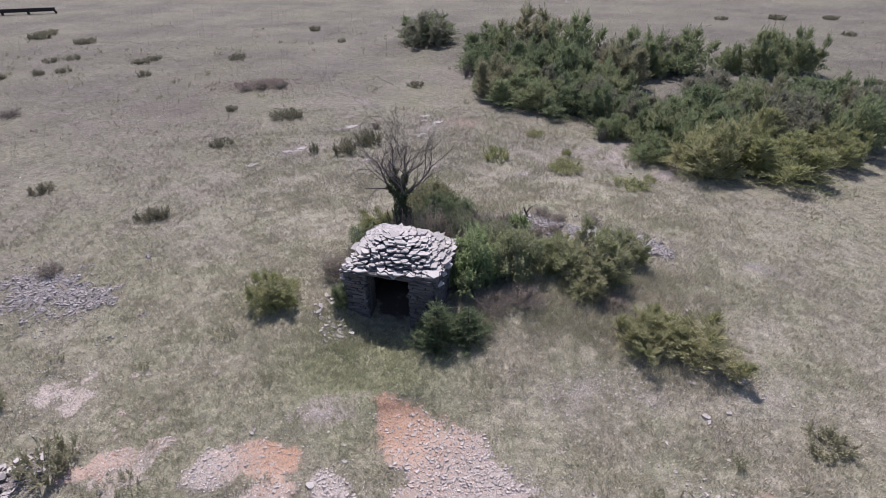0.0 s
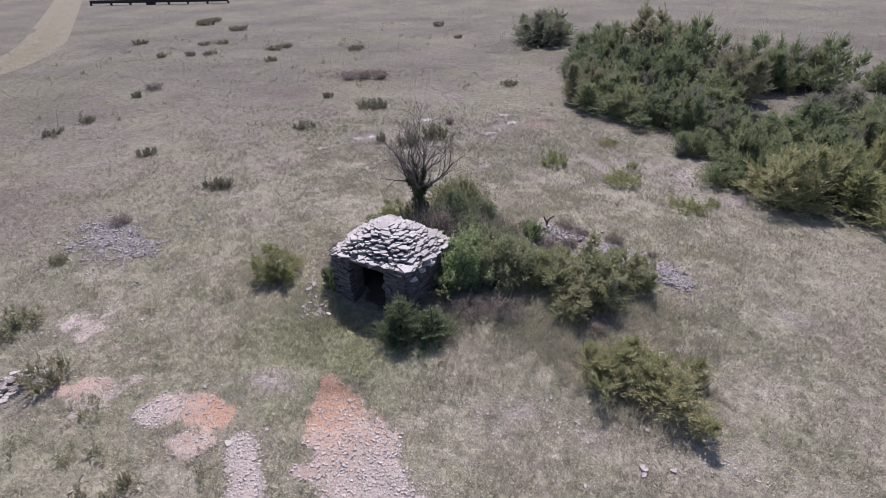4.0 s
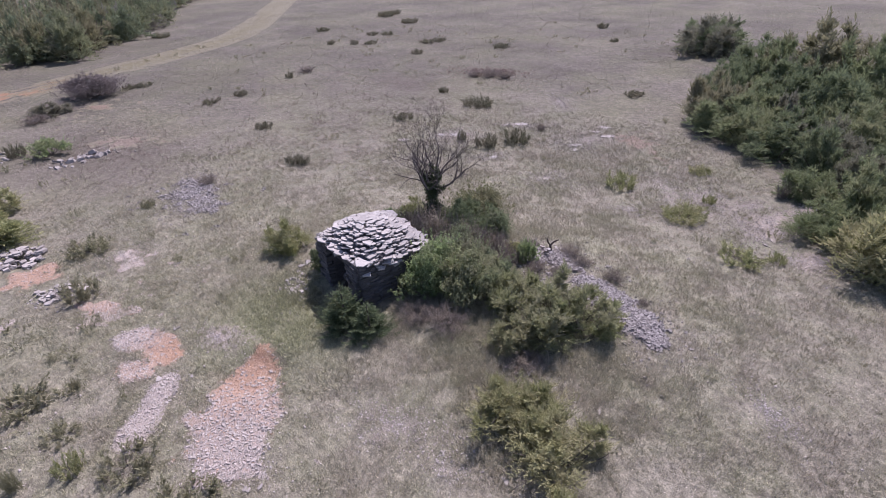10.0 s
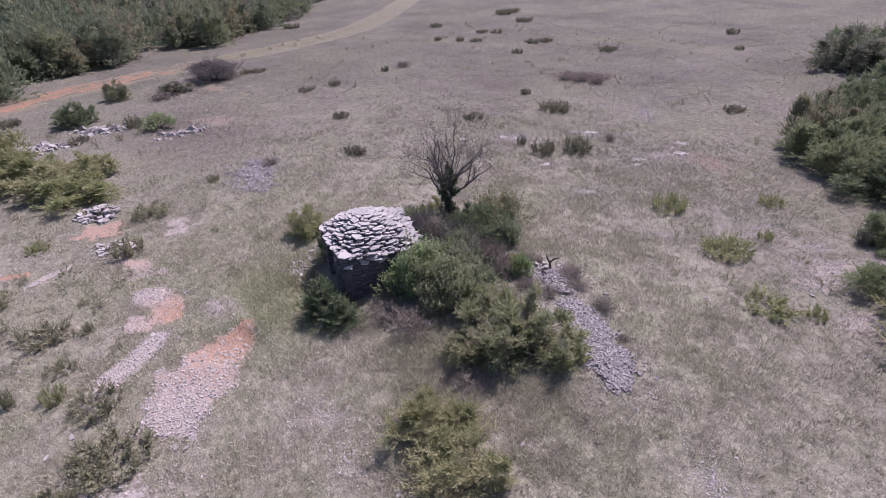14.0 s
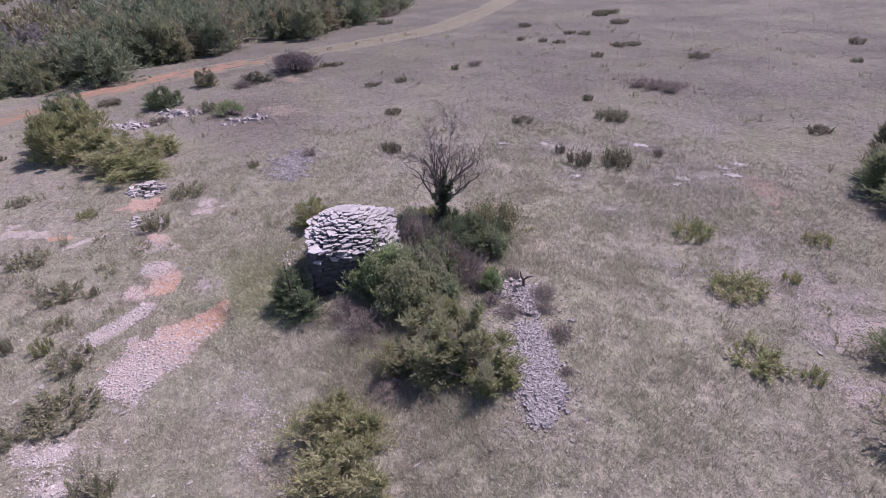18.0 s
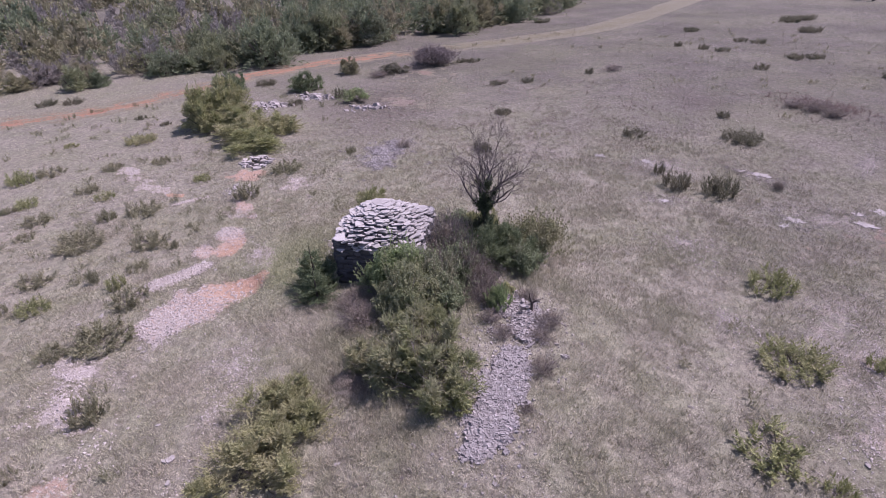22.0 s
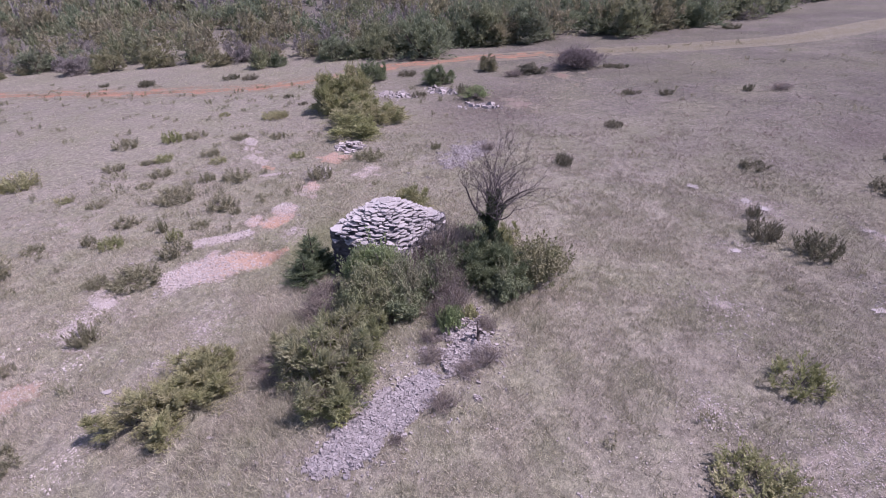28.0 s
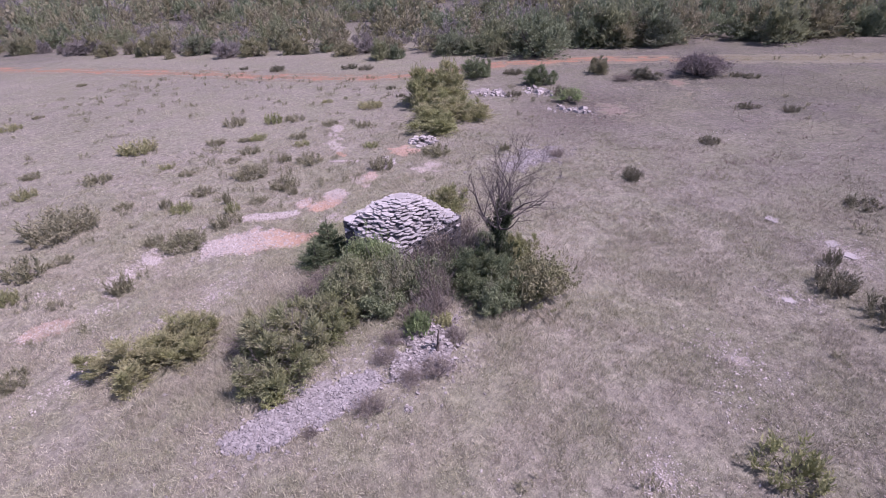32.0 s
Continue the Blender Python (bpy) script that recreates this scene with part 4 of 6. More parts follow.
# the bushes round the hut
def fir(x, y, r, h, k):
    crown = tri_mesh("crown", fir_tris(600 + k), FIR)
    trunk = mesh_from("trunk", *tubes([[(np.array((0, 0, -0.05)), 0.05), (np.array((0.02, 0, 0.5)), 0.03), (np.array((0, 0, 0.97)), 0.008)]], 6), BARK)
    plant("young_conifer", "dense dark green young conifer before the hut wall", "conifer", x, y, r, h, (("trunk", trunk), ("crown", crown)), "conifers before the hut")


fir(-0.2, 11.2, 0.9, 1.52, 0)
fir(0.66, 11.32, 0.82, 1.1, 1)
juniper(-5.15, 13.2, 0.98, 1.2, "olive", "rounded olive-green juniper bush beside the hut")
juniper(-2.98, 12.85, 0.5, 1.1, "dark", "narrow dark juniper against the hut wall")


def near_juniper(x, y, r, h, material, seed, label, lift=0.5, droop=0.3, leaders=11, fronds=420, spray=0.10, bare=0):
    crown = tri_mesh("crown", juniper_tris(seed, leaders, fronds, 13, 5, lift, droop, spray, 0.08), material)
    stems = stem_mesh("trunk", seed + 1, 14, 0.75, 0.7, 0.018, BARK, 2)
    bush = plant("juniper_bush", label, "bush", x, y, r, h, (("trunk", stems), ("crown", crown)))
    if bare:
        part("dead_branch", stem_mesh("dead_branch", seed + 2, bare, 0.95, 1.05, 0.007, TWIG, 5), bush, "bare grey dead branches")


leafy_bush(1.05, 14.0, 1.2, 1.95, LEAFY, "tall leafy bush with green crown beside the hut", 20000, 0.029, 40, 1)
leafy_bush(2.2, 14.2, 1.2, 1.75, DULL_LEAFY, "broad dull green leafy bush in the thicket", 18000, 0.029, 36, 2)
leafy_bush(1.5, 14.95, 1.0, 1.75, GREY_LEAFY, "grey-green bush crowding the hut's side", 14000, 0.029, 24, 3)
leafy_bush(0.75, 13.35, 0.8, 1.2, LEAFY, "low leafy green bush at the hut's corner", 7000, 0.045, 20, 9)
near_juniper(4.75, 14.0, 1.35, 1.6, JUNIPER_SAGE, 700, "spreading grey-green juniper with drooping sprays", 0.7, 0.3, 14, 330, 0.13, 26)
near_juniper(5.6, 14.4, 1.15, 1.35, JUNIPER_SAGE, 702, "low grey-green juniper beside the rubble bed", 0.7, 0.25, 13, 320, 0.13, 22)
near_juniper(3.6, 14.3, 0.95, 1.25, JUNIPER_SAGE, 720, "ragged grey-green juniper in the thicket", 0.7, 0.25, 11, 260, 0.14, 20)
near_juniper(4.4, 13.1, 0.95, 0.9, JUNIPER_MIXED, 718, "low juniper with bare grey twigs in dry grass", 0.7, 0.3, 9, 200, 0.15, 30)
near_juniper(5.4, 11.05, 1.2, 0.95, JUNIPER_OLIVE, 704, "yellow-olive juniper with pointed shoots", 1.2, 0.12, 13, 330, 0.115)
near_juniper(6.85, 10.45, 1.45, 0.95, JUNIPER_OLIVE, 706, "yellow-olive spreading juniper in the grass", 1.2, 0.12, 13, 330, 0.115)
near_juniper(0.1, 16.85, 1.2, 1.5, JUNIPER_DARK, 708, "dark evergreen shrub at the tree's foot", 0.8)
near_juniper(-0.9, 17.0, 0.95, 1.15, JUNIPER, 710, "green shrub round the bare tree's stem", 0.8)
leafy_bush(-0.5, 18.7, 1.25, 1.6, WITHERED_LEAFY, "loose olive-brown bush behind the bare tree", 6000, 0.034, 34, 14)
near_juniper(-2.4, 17.3, 0.85, 1.1, JUNIPER_OLIVE, 714, "olive shrub beside the bare tree", 0.8, 0.2)
near_juniper(-0.2, 17.7, 1.1, 1.3, JUNIPER_DARK, 716, "dark green shrub against the bare tree", 0.8, 0.2)
leafy_bush(-2.6, 16.2, 0.9, 0.9, GREY_LEAFY, "low grey-green scrub behind the hut", 4000, 0.035, 9, 5)
leafy_bush(2.72, 16.6, 0.40, 0.85, LEAFY, "small round bright green bush on the rubble", 2600, 0.07, 9, 6)
leafy_bush(0.9, 15.6, 1.0, 1.45, GREY_LEAFY, "grey-green scrub between hut and tree", 8000, 0.036, 20, 7)
leafy_bush(2.3, 14.95, 0.95, 1.15, GREY_LEAFY, "green leafy scrub in the thicket", 8000, 0.036, 20, 8)
leafy_bush(0.5, 17.9, 0.9, 1.15, GREY_LEAFY, "grey-green scrub behind the bare tree", 7000, 0.036, 18, 10)
leafy_bush(-0.4, 15.9, 0.8, 1.3, GREY_LEAFY, "grey-green scrub against the hut's back", 7000, 0.036, 18, 11)
twig_bush(2.4, 12.6, 0.8, 0.6, "dry brown stems at the thicket's foot")
twig_bush(1.5, 12.45, 0.7, 0.55, "dry brown stems beside the conifers")
twig_bush(0.4, 15.1, 0.8, 1.3, "tall grey bare twigs against the hut wall")
twig_bush(1.6, 16.4, 0.7, 1.0, "grey bare twigs among the scrub")
twig_bush(4.9, 12.5, 0.7, 0.4, "dry grass and twigs between the junipers")
twig_bush(3.75, 17.75, 0.5, 0.5, "purplish twig bush on grey rubble")
twig_bush(5.45, 17.05, 0.45, 0.4, "dry twig bush at the rubble's edge")
for x, y, r, h in ((3.3, 16.2, 0.40, 0.4), (4.3, 17.35, 0.4, 0.35), (2.35, 17.5, 0.4, 0.45), (2.3, 16.2, 0.5, 0.6), (4.0, 16.4, 0.4, 0.35)):
    twig_bush(x, y, r, h, "brown dead twigs tangled in the rubble")
twig_bush(-3.6, 14.6, 0.7, 0.75, "grey twig bush by the hut's corner")
twig_bush(-2.9, 15.6, 0.6, 0.6, "grey twig bush behind the hut")
twig_bush(-0.3, 15.6, 0.95, 1.9, "tall bare twigs leaning over the hut's back corner")
twig_bush(-1.4, 15.9, 0.8, 1.5, "bare grey twigs behind the hut")
twig_bush(0.9, 16.0, 0.7, 1.5, "bare grey twigs between hut and tree")

twig_bush(6.6, 16.35, 0.22, 0.22, "small rusty brown tuft at the rubble's edge")
YELLOW = leaf_material("yellow_green_leaves", (0.26, 0.28, 0.12), (0.55, 0.56, 0.30), (0.45, 0.44, 0.25), 0.15, 0.6)
leafy_bush(6.26, 14.92, 0.30, 0.32, YELLOW, "small pale yellow-green plant beside the rubble", 700, 0.09, 7, 12)
leafy_bush(1.98, 16.99, 0.28, 0.4, YELLOW, "small pale yellow-green plant in the scrub", 700, 0.09, 7, 12)


def stump(x, y):
    root = tagged(new("dead_stump"), "forked brown dead stump standing in grey rubble", "stump")
    root.matrix_basis = pose(x, y, z_at(x, y), 0, 0, 40)
    a = [(np.array((0, 0, -0.1)), 0.06), (np.array((0.02, 0, 0.18)), 0.045), (np.array((0.0, 0.03, 0.34)), 0.04)]
    b = [a[2], (np.array((0.12, 0.02, 0.48)), 0.03), (np.array((0.26, 0.0, 0.54)), 0.018)]
    c = [a[2], (np.array((-0.09, 0.05, 0.48)), 0.028), (np.array((-0.12, 0.08, 0.60)), 0.015)]
    d = [a[1], (np.array((-0.2, -0.06, 0.15)), 0.03), (np.array((-0.34, -0.1, 0.05)), 0.02)]
    part("wood", mesh_from("wood", *tubes([a, b, c, d], 6, [None, (0, 2), (0, 2), (0, 1)]), BARK, True), root)


stump(3.14, 17.42)

leafy_bush(-1.45, 17.0, 0.62, 1.5, IVY, "dark ivy mound round the bare tree's foot", 4500, 0.05, 14, 13)

# the thicket of junipers
juniper(-28.5, 8.6, 1.5, 1.6, "dark")
juniper(-15.5, 7.0, 2.1, 1.3, "olive")
juniper(-17.3, 6.0, 2.2, 1.5, "olive")
juniper(-18.4, 7.6, 1.6, 1.2, "olive")
juniper(-1.0, 57.0, 3.46, 2.87, "dark")
juniper(5.0, 34.6, 2.42, 2.13)
juniper(7.8, 32.0, 2.16, 1.82, "dark")
juniper(9.3, 27.7, 1.29, 1.47)
juniper(-20.2, 2.9, 2.1, 2.8, "olive")
juniper(-21.8, 3.9, 2.1, 3.0, "olive")
juniper(-29.5, 2.5, 1.5, 1.9, "dark")
juniper(-1.4, 55.4, 3.28, 3.05, "grey")
juniper(7.3, 46.9, 3.62, 4.56, "muted")
juniper(10.6, 44.0, 2.51, 4.25)
juniper(14.5, 41.9, 2.46, 3.48)
juniper(18.4, 41.7, 2.52, 3.45)
juniper(24.2, 41.0, 2.12, 3.44)
juniper(27.3, 41.6, 1.94, 3.31)
juniper(12.6, 22.8, 2.23, 2.72, "olive")
juniper(15.6, 22.4, 2.32, 2.26, "olive")
juniper(18.4, 26.6, 2.36, 2.91, "grey")
juniper(20.7, 25.5, 2.03, 3.12)
juniper(10.7, 34.8, 2.24, 2.45)
juniper(16.8, 33.3, 2.13, 2.44, "grey")
juniper(15.6, 41.0, 1.90, 2.80)
juniper(12.9, 41.2, 1.90, 3.00, "grey")
juniper(17.2, 42.6, 2.00, 2.90, "grey")
juniper(25.8, 42.6, 2.00, 3.00)
juniper(22.6, 42.2, 1.50, 2.20)
juniper(-19.6, 4.9, 1.8, 1.9, "olive")
juniper(-22.6, 2.2, 1.3, 1.8, "olive")
juniper(9.0, 37.6, 2.40, 3.20, "dark")
juniper(12.6, 38.6, 2.40, 3.40, "muted")
juniper(12.3, 27.6, 2.20, 2.40)
juniper(14.8, 29.2, 2.30, 2.60, "dark")
juniper(17.6, 30.0, 2.30, 2.70)
juniper(21.4, 31.0, 2.08, 2.37, "dark")
juniper(23.5, 28.2, 1.90, 2.70, "grey")
juniper(11.9, 32.0, 1.67, 1.51, "dark")
juniper(4.0, 48.5, 2.40, 3.00, "dark")
juniper(7.0, 41.5, 2.30, 3.10, "dark")
juniper(10.3, 24.6, 1.30, 1.50)
juniper(3.2, 44.0, 1.90, 2.40, "dark")
juniper(14.5, 25.5, 2.00, 2.40, "dark")
juniper(18.5, 23.8, 1.70, 2.20, "olive")
juniper(7.4, 36.3, 1.30, 2.21, "grey")
juniper(23.6, 34.3, 1.51, 1.61, "dark")
juniper(5.4, 45.8, 1.77, 3.22)
juniper(16.5, 28.5, 1.05, 1.90, "grey")
juniper(8.9, 43.1, 1.70, 2.42, "dark")
juniper(25.2, 31.3, 1.37, 2.21, "dark")
juniper(19.3, 30.6, 1.57, 2.63, "muted")
juniper(7.8, 33.7, 1.47, 2.24, "dark")
juniper(10.8, 29.4, 1.30, 2.13, "grey")
juniper(6.1, 33.1, 1.56, 2.19)
juniper(6.2, 44.2, 1.67, 2.50, "grey")
juniper(2.8, 37.7, 1.23, 2.24, "dark")
juniper(9.5, 30.5, 1.52, 2.45, "dark")
juniper(9.0, 41.2, 1.33, 2.45)
juniper(9.5, 32.7, 1.58, 2.21, "grey")
juniper(16.3, 25.5, 1.52, 2.43, "olive")
juniper(11.3, 36.6, 1.47, 2.47)
juniper(9.1, 45.8, 1.39, 2.43)
juniper(20.6, 28.3, 1.63, 2.50)
juniper(3.6, 41.7, 1.24, 2.13, "dark")
juniper(21.8, 34.0, 1.78, 1.85, "dark")
juniper(5.0, 38.0, 1.26, 2.11, "muted")
juniper(10.2, 39.4, 1.23, 2.34)
juniper(10.9, 26.4, 1.44, 2.49)
juniper(18.8, 33.1, 1.08, 2.04, "dark")
juniper(23.3, 29.9, 1.34, 2.18, "muted")
juniper(3.7, 36.1, 1.74, 3.04, "muted")
juniper(10.8, 41.8, 1.22, 1.94, "dark")
juniper(6.6, 39.6, 1.17, 2.14, "dark")
juniper(5.1, 42.7, 1.08, 1.70)
juniper(12.9, 29.8, 1.67, 1.90, "grey")
juniper(12.1, 25.0, 1.38, 2.27)
juniper(21.9, 27.0, 1.34, 2.37, "dark")
juniper(12.4, 43.5, 1.26, 2.15, "grey")
juniper(14.3, 23.7, 1.64, 2.44, "olive")
juniper(14.7, 27.5, 1.30, 2.06)
juniper(5.6, 36.4, 1.74, 2.50)
juniper(23.2, 31.7, 1.66, 2.05, "dark")
juniper(25.7, 34.0, 1.10, 1.98)
juniper(9.3, 35.9, 1.19, 2.13)

for x, y, r, h in ((11.9, 29.6, 0.8, 1.5), (12.9, 30.4, 0.7, 1.4), (12.3, 31.2, 0.7, 1.3), (10.6, 28.4, 0.5, 1.1), (8.6, 27.3, 0.4, 0.9)):
    dead_juniper(x, y, r, h)

# scattered shrubs
dead_juniper(2.0, 41.7, 0.45, 1.54)
leafy_bush(-24.0, 12.3, 1.21, 1.06)
for x, y, r, h in ((-14.2, -0.5, 0.6, 0.5), (-14.6, 1.8, 0.8, 0.45), (-11.3, 4.8, 0.5, 0.45), (-10.2, 0.6, 0.5, 0.4), (-4.2, -1.8, 0.7, 0.36), (-4.5, -3.9, 0.5, 0.36)):
    low_juniper(x, y, r, h)
low_juniper(-0.0, -0.8, 0.66, 0.35)
low_juniper(-0.5, -9.8, 0.67, 0.46)
low_juniper(-0.8, 5.1, 0.66, 0.70)
low_juniper(-0.9, 1.0, 0.30, 0.66)
low_juniper(-0.9, 2.1, 0.58, 0.57)
low_juniper(-1.6, -5.5, 1.77, 0.63)
low_juniper(-1.8, 39.3, 0.79, 0.53)
low_juniper(-1.8, 4.3, 0.35, 0.72)
low_juniper(-10.1, -2.8, 0.59, 0.52)
low_juniper(-11.3, -0.6, 0.58, 0.56)
low_juniper(-11.3, 19.1, 0.32, 0.76)
low_juniper(-11.6, 8.9, 1.01, 0.65)
low_juniper(-11.9, 19.0, 0.49, 0.72)
low_juniper(-11.9, 27.5, 0.94, 0.30)
low_juniper(-12.1, -7.0, 0.83, 0.78)
low_juniper(-13.3, -4.7, 0.71, 0.92)
low_juniper(-13.3, 12.1, 0.32, 0.55)
low_juniper(-13.3, 33.5, 0.37, 0.64)
low_juniper(-13.9, 63.3, 0.68, 0.89)
low_juniper(-14.3, -3.7, 0.75, 0.59)
low_juniper(-17.1, -34.3, 1.03, 0.41)
low_juniper(-17.8, 21.6, 0.58, 0.60)
low_juniper(-17.9, 48.9, 1.31, 0.67)
low_juniper(-18.7, -0.6, 1.09, 0.74)
low_juniper(-19.0, -4.8, 0.74, 0.30)
low_juniper(-2.3, 3.4, 0.18, 0.92)
low_juniper(-2.8, 1.2, 0.63, 0.53)
low_juniper(-22.1, -0.2, 0.43, 0.30)
low_juniper(-23.2, 42.8, 0.58, 0.62)
low_juniper(-24.1, -2.5, 0.57, 0.30)
low_juniper(-24.6, 7.9, 0.69, 0.53)
low_juniper(-25.1, 48.6, 0.98, 0.56)
low_juniper(-25.3, 25.2, 0.51, 0.56)
low_juniper(-25.4, 11.2, 0.57, 1.03)
low_juniper(-25.4, 23.0, 1.69, 0.30)
low_juniper(-25.6, 47.2, 1.01, 0.63)
low_juniper(-26.4, 30.5, 0.36, 0.70)
low_juniper(-27.8, -23.2, 0.97, 0.44)
low_juniper(-27.9, -18.8, 0.92, 0.85)
low_juniper(-3.0, 4.6, 0.60, 0.35)
low_juniper(-3.9, 27.5, 0.83, 1.06)
low_juniper(-30.4, 44.1, 0.72, 0.41)
low_juniper(-30.5, -9.7, 1.10, 0.62)
low_juniper(-30.6, -11.7, 0.84, 0.73)
low_juniper(-31.7, 4.9, 1.39, 0.70)
low_juniper(-31.7, 43.1, 0.49, 0.64)
low_juniper(-32.4, 48.8, 0.87, 0.55)
low_juniper(-33.8, 47.9, 1.00, 0.55)
low_juniper(-33.9, 42.0, 0.45, 0.66)
juniper(-33.5, 11.9, 1.15, 1.5, "muted", "grey-green juniper beside the earth track")
low_juniper(-34.2, 22.7, 0.74, 0.41)
low_juniper(-34.5, 21.7, 0.53, 0.50)
low_juniper(-35.5, 56.3, 1.59, 0.86)
low_juniper(-4.4, 5.5, 0.16, 0.56)
low_juniper(-40.6, 47.0, 1.19, 0.67)
low_juniper(-41.7, 58.9, 1.40, 0.95)
low_juniper(-42.2, 61.1, 1.36, 0.85)
low_juniper(-5.0, 26.2, 0.65, 1.12)
low_juniper(-5.0, 4.4, 0.79, 0.75)
low_juniper(-5.5, -22.8, 1.18, 0.61)
low_juniper(-5.5, 1.5, 1.21, 0.82)
low_juniper(-5.8, -8.4, 1.26, 1.08)
low_juniper(-54.6, 35.2, 1.16, 0.83)
low_juniper(-6.6, -1.1, 0.95, 0.34)
low_juniper(-6.6, 26.2, 0.26, 0.78)
low_juniper(-7.7, 1.7, 0.44, 0.64)
low_juniper(-8.1, -1.4, 0.62, 0.47)
low_juniper(-8.1, 3.1, 1.06, 0.61)
low_juniper(-8.3, -24.7, 0.83, 0.30)
low_juniper(-8.5, -4.7, 0.65, 0.55)
low_juniper(-8.7, 7.4, 0.64, 0.93)
low_juniper(-9.5, -3.4, 0.42, 0.42)
low_juniper(-9.5, 32.2, 1.14, 0.80)
low_juniper(-9.9, 56.5, 0.45, 0.42)
low_juniper(1.2, -6.9, 0.61, 0.68)
low_juniper(1.2, 5.1, 1.0, 0.75)
low_juniper(1.7, 3.9, 0.46, 0.51)
low_juniper(10.2, 24.8, 0.87, 0.82)
low_juniper(2.7, -0.9, 1.60, 1.43)
low_juniper(2.8, 25.0, 0.71, 0.88)
low_juniper(31.1, 37.7, 0.48, 0.38)
low_juniper(33.3, 67.4, 1.20, 0.62)
low_juniper(39.7, 67.1, 1.86, 0.86)
low_juniper(4.1, 1.8, 0.51, 0.38)
low_juniper(41.1, 56.3, 0.93, 0.58)
low_juniper(45.7, 66.4, 1.71, 0.74)
low_juniper(5.2, 28.3, 0.54, 0.45)
low_juniper(5.3, 1.7, 0.75, 0.88)
low_juniper(5.9, 23.4, 0.92, 0.78)
low_juniper(5.9, 4.9, 0.28, 0.30)
low_juniper(6.3, 25.3, 0.29, 0.60)
low_juniper(6.5, 3.1, 0.41, 0.70)
low_juniper(8.3, 21.1, 1.06, 0.62)
low_juniper(8.5, 7.7, 0.56, 0.53)
low_juniper(9.3, 21.7, 0.30, 0.43)
twig_bush(-13.3, 15.0, 0.53, 0.51)
twig_bush(-26.8, 32.6, 0.87, 0.51)
twig_bush(-3.8, 30.0, 0.34, 0.42)
juniper(-32.3, 15.6, 1.5, 0.95, "grey", "low grey-olive bush beside the mauve scrub")
twig_bush(-31.3, 14.2, 1.0, 0.6)
twig_bush(-34.6, 19.1, 2.41, 1.33)
low_juniper(4.3, 6.0, 0.52, 0.85)
for x, y, r, h in ((-12.9, 38.9, 0.9, 0.7), (-11.6, 39.1, 0.8, 0.65), (-14.0, 38.4, 0.8, 0.45)):
    twig_bush(x, y, r, h, "brown and mauve dead scrub in the far grass")


# ---- the bare tree with ivy ----
def bare_tree(x, y):
    r = np.random.RandomState(36)
    root = tagged(new("bare_tree"), "leafless many-stemmed thorn tree with ivy round its lower stems", "tree")
    root.matrix_basis = pose(x, y, z_at(x, y), 0, 0, 0)
    ivy = []

    def limb(trunk, forks, rad):
        lines, roots = [], []

        def grow(p, d, length, rad, depth, source):
            line, q, w = [], p.copy(), d.copy()
            steps = 6
            mine = len(lines)
            lines.append(line)
            roots.append(source)
            later = []
            for k in range(steps + 1):
                t = k / steps
                line.append((q.copy(), max(0.0035, rad * (1 - 0.5 * t))))
                w = unit(w + r.normal(size=3) * 0.17 + np.array((0, 0, 0.04)))
                if k >= 2 and depth < 4 and r.uniform() < (0.9, 0.75, 0.6, 0.4)[depth]:
                    side = unit(np.cross(w, r.normal(size=3)))
                    later.append((q.copy(), unit(w * 0.8 + side * r.uniform(0.45, 0.9) + np.array((0, 0, 0.1))), length * r.uniform(0.48, 0.7), rad * (1 - 0.5 * t) * 0.6, depth + 1, (mine, k)))
                q = q + w * length / steps
            for args in later:
                grow(*args)

        if trunk is not None:
            lines.append(trunk)
            roots.append(None)
            for ang, lean, reach in forks:
                d = unit(np.array((math.cos(ang) * lean, math.sin(ang) * lean, 1.0)))
                grow(trunk[-1][0], d, reach, rad, 0, (0, len(trunk) - 1))
        V, F = tubes(lines, 5, roots)
        me = mesh_from("limb", V, F, LIMB_BARK, True)
        part("limb", me, root)
        clad = [trunk] + [l for l in lines[1:] if l[0][1] > rad * 0.9]
        for l in clad:
            for (a, ra), (b, rb) in zip(l, l[1:]):
                for t in np.linspace(0, 1, 170):
                    c = a + (b - a) * t
                    if c[2] < (2.45 if abs(c[0]) + abs(c[1]) < 0.5 else 1.7):
                        ivy.append(c + unit(r.normal(size=3)) * r.uniform(0.02, 0.24) * (1.15 - 0.3 * c[2]))

    up = [np.array((0, 0, -0.1)), np.array((0.05, 0.0, 0.45)), np.array((-0.03, 0.04, 0.9)), np.array((0.0, 0.0, 1.3))]
    limb([(p, w) for p, w in zip(up, (0.15, 0.12, 0.10, 0.09))], ((0.3, 0.62, 1.7), (2.9, 0.62, 1.7), (4.4, 0.45, 1.7), (1.5, 0.45, 1.7), (3.6, 0.12, 1.75), (5.4, 0.35, 1.5), (2.2, 0.3, 1.6)), 0.05)
    p = np.array(ivy)
    part("ivy", tri_mesh("ivy", leaves(p, unit(r.normal(size=p.shape) + np.array((0, 0, 0.4))), 0.05, r), IVY), root, "dark glossy ivy")


bare_tree(-1.48, 17.05)


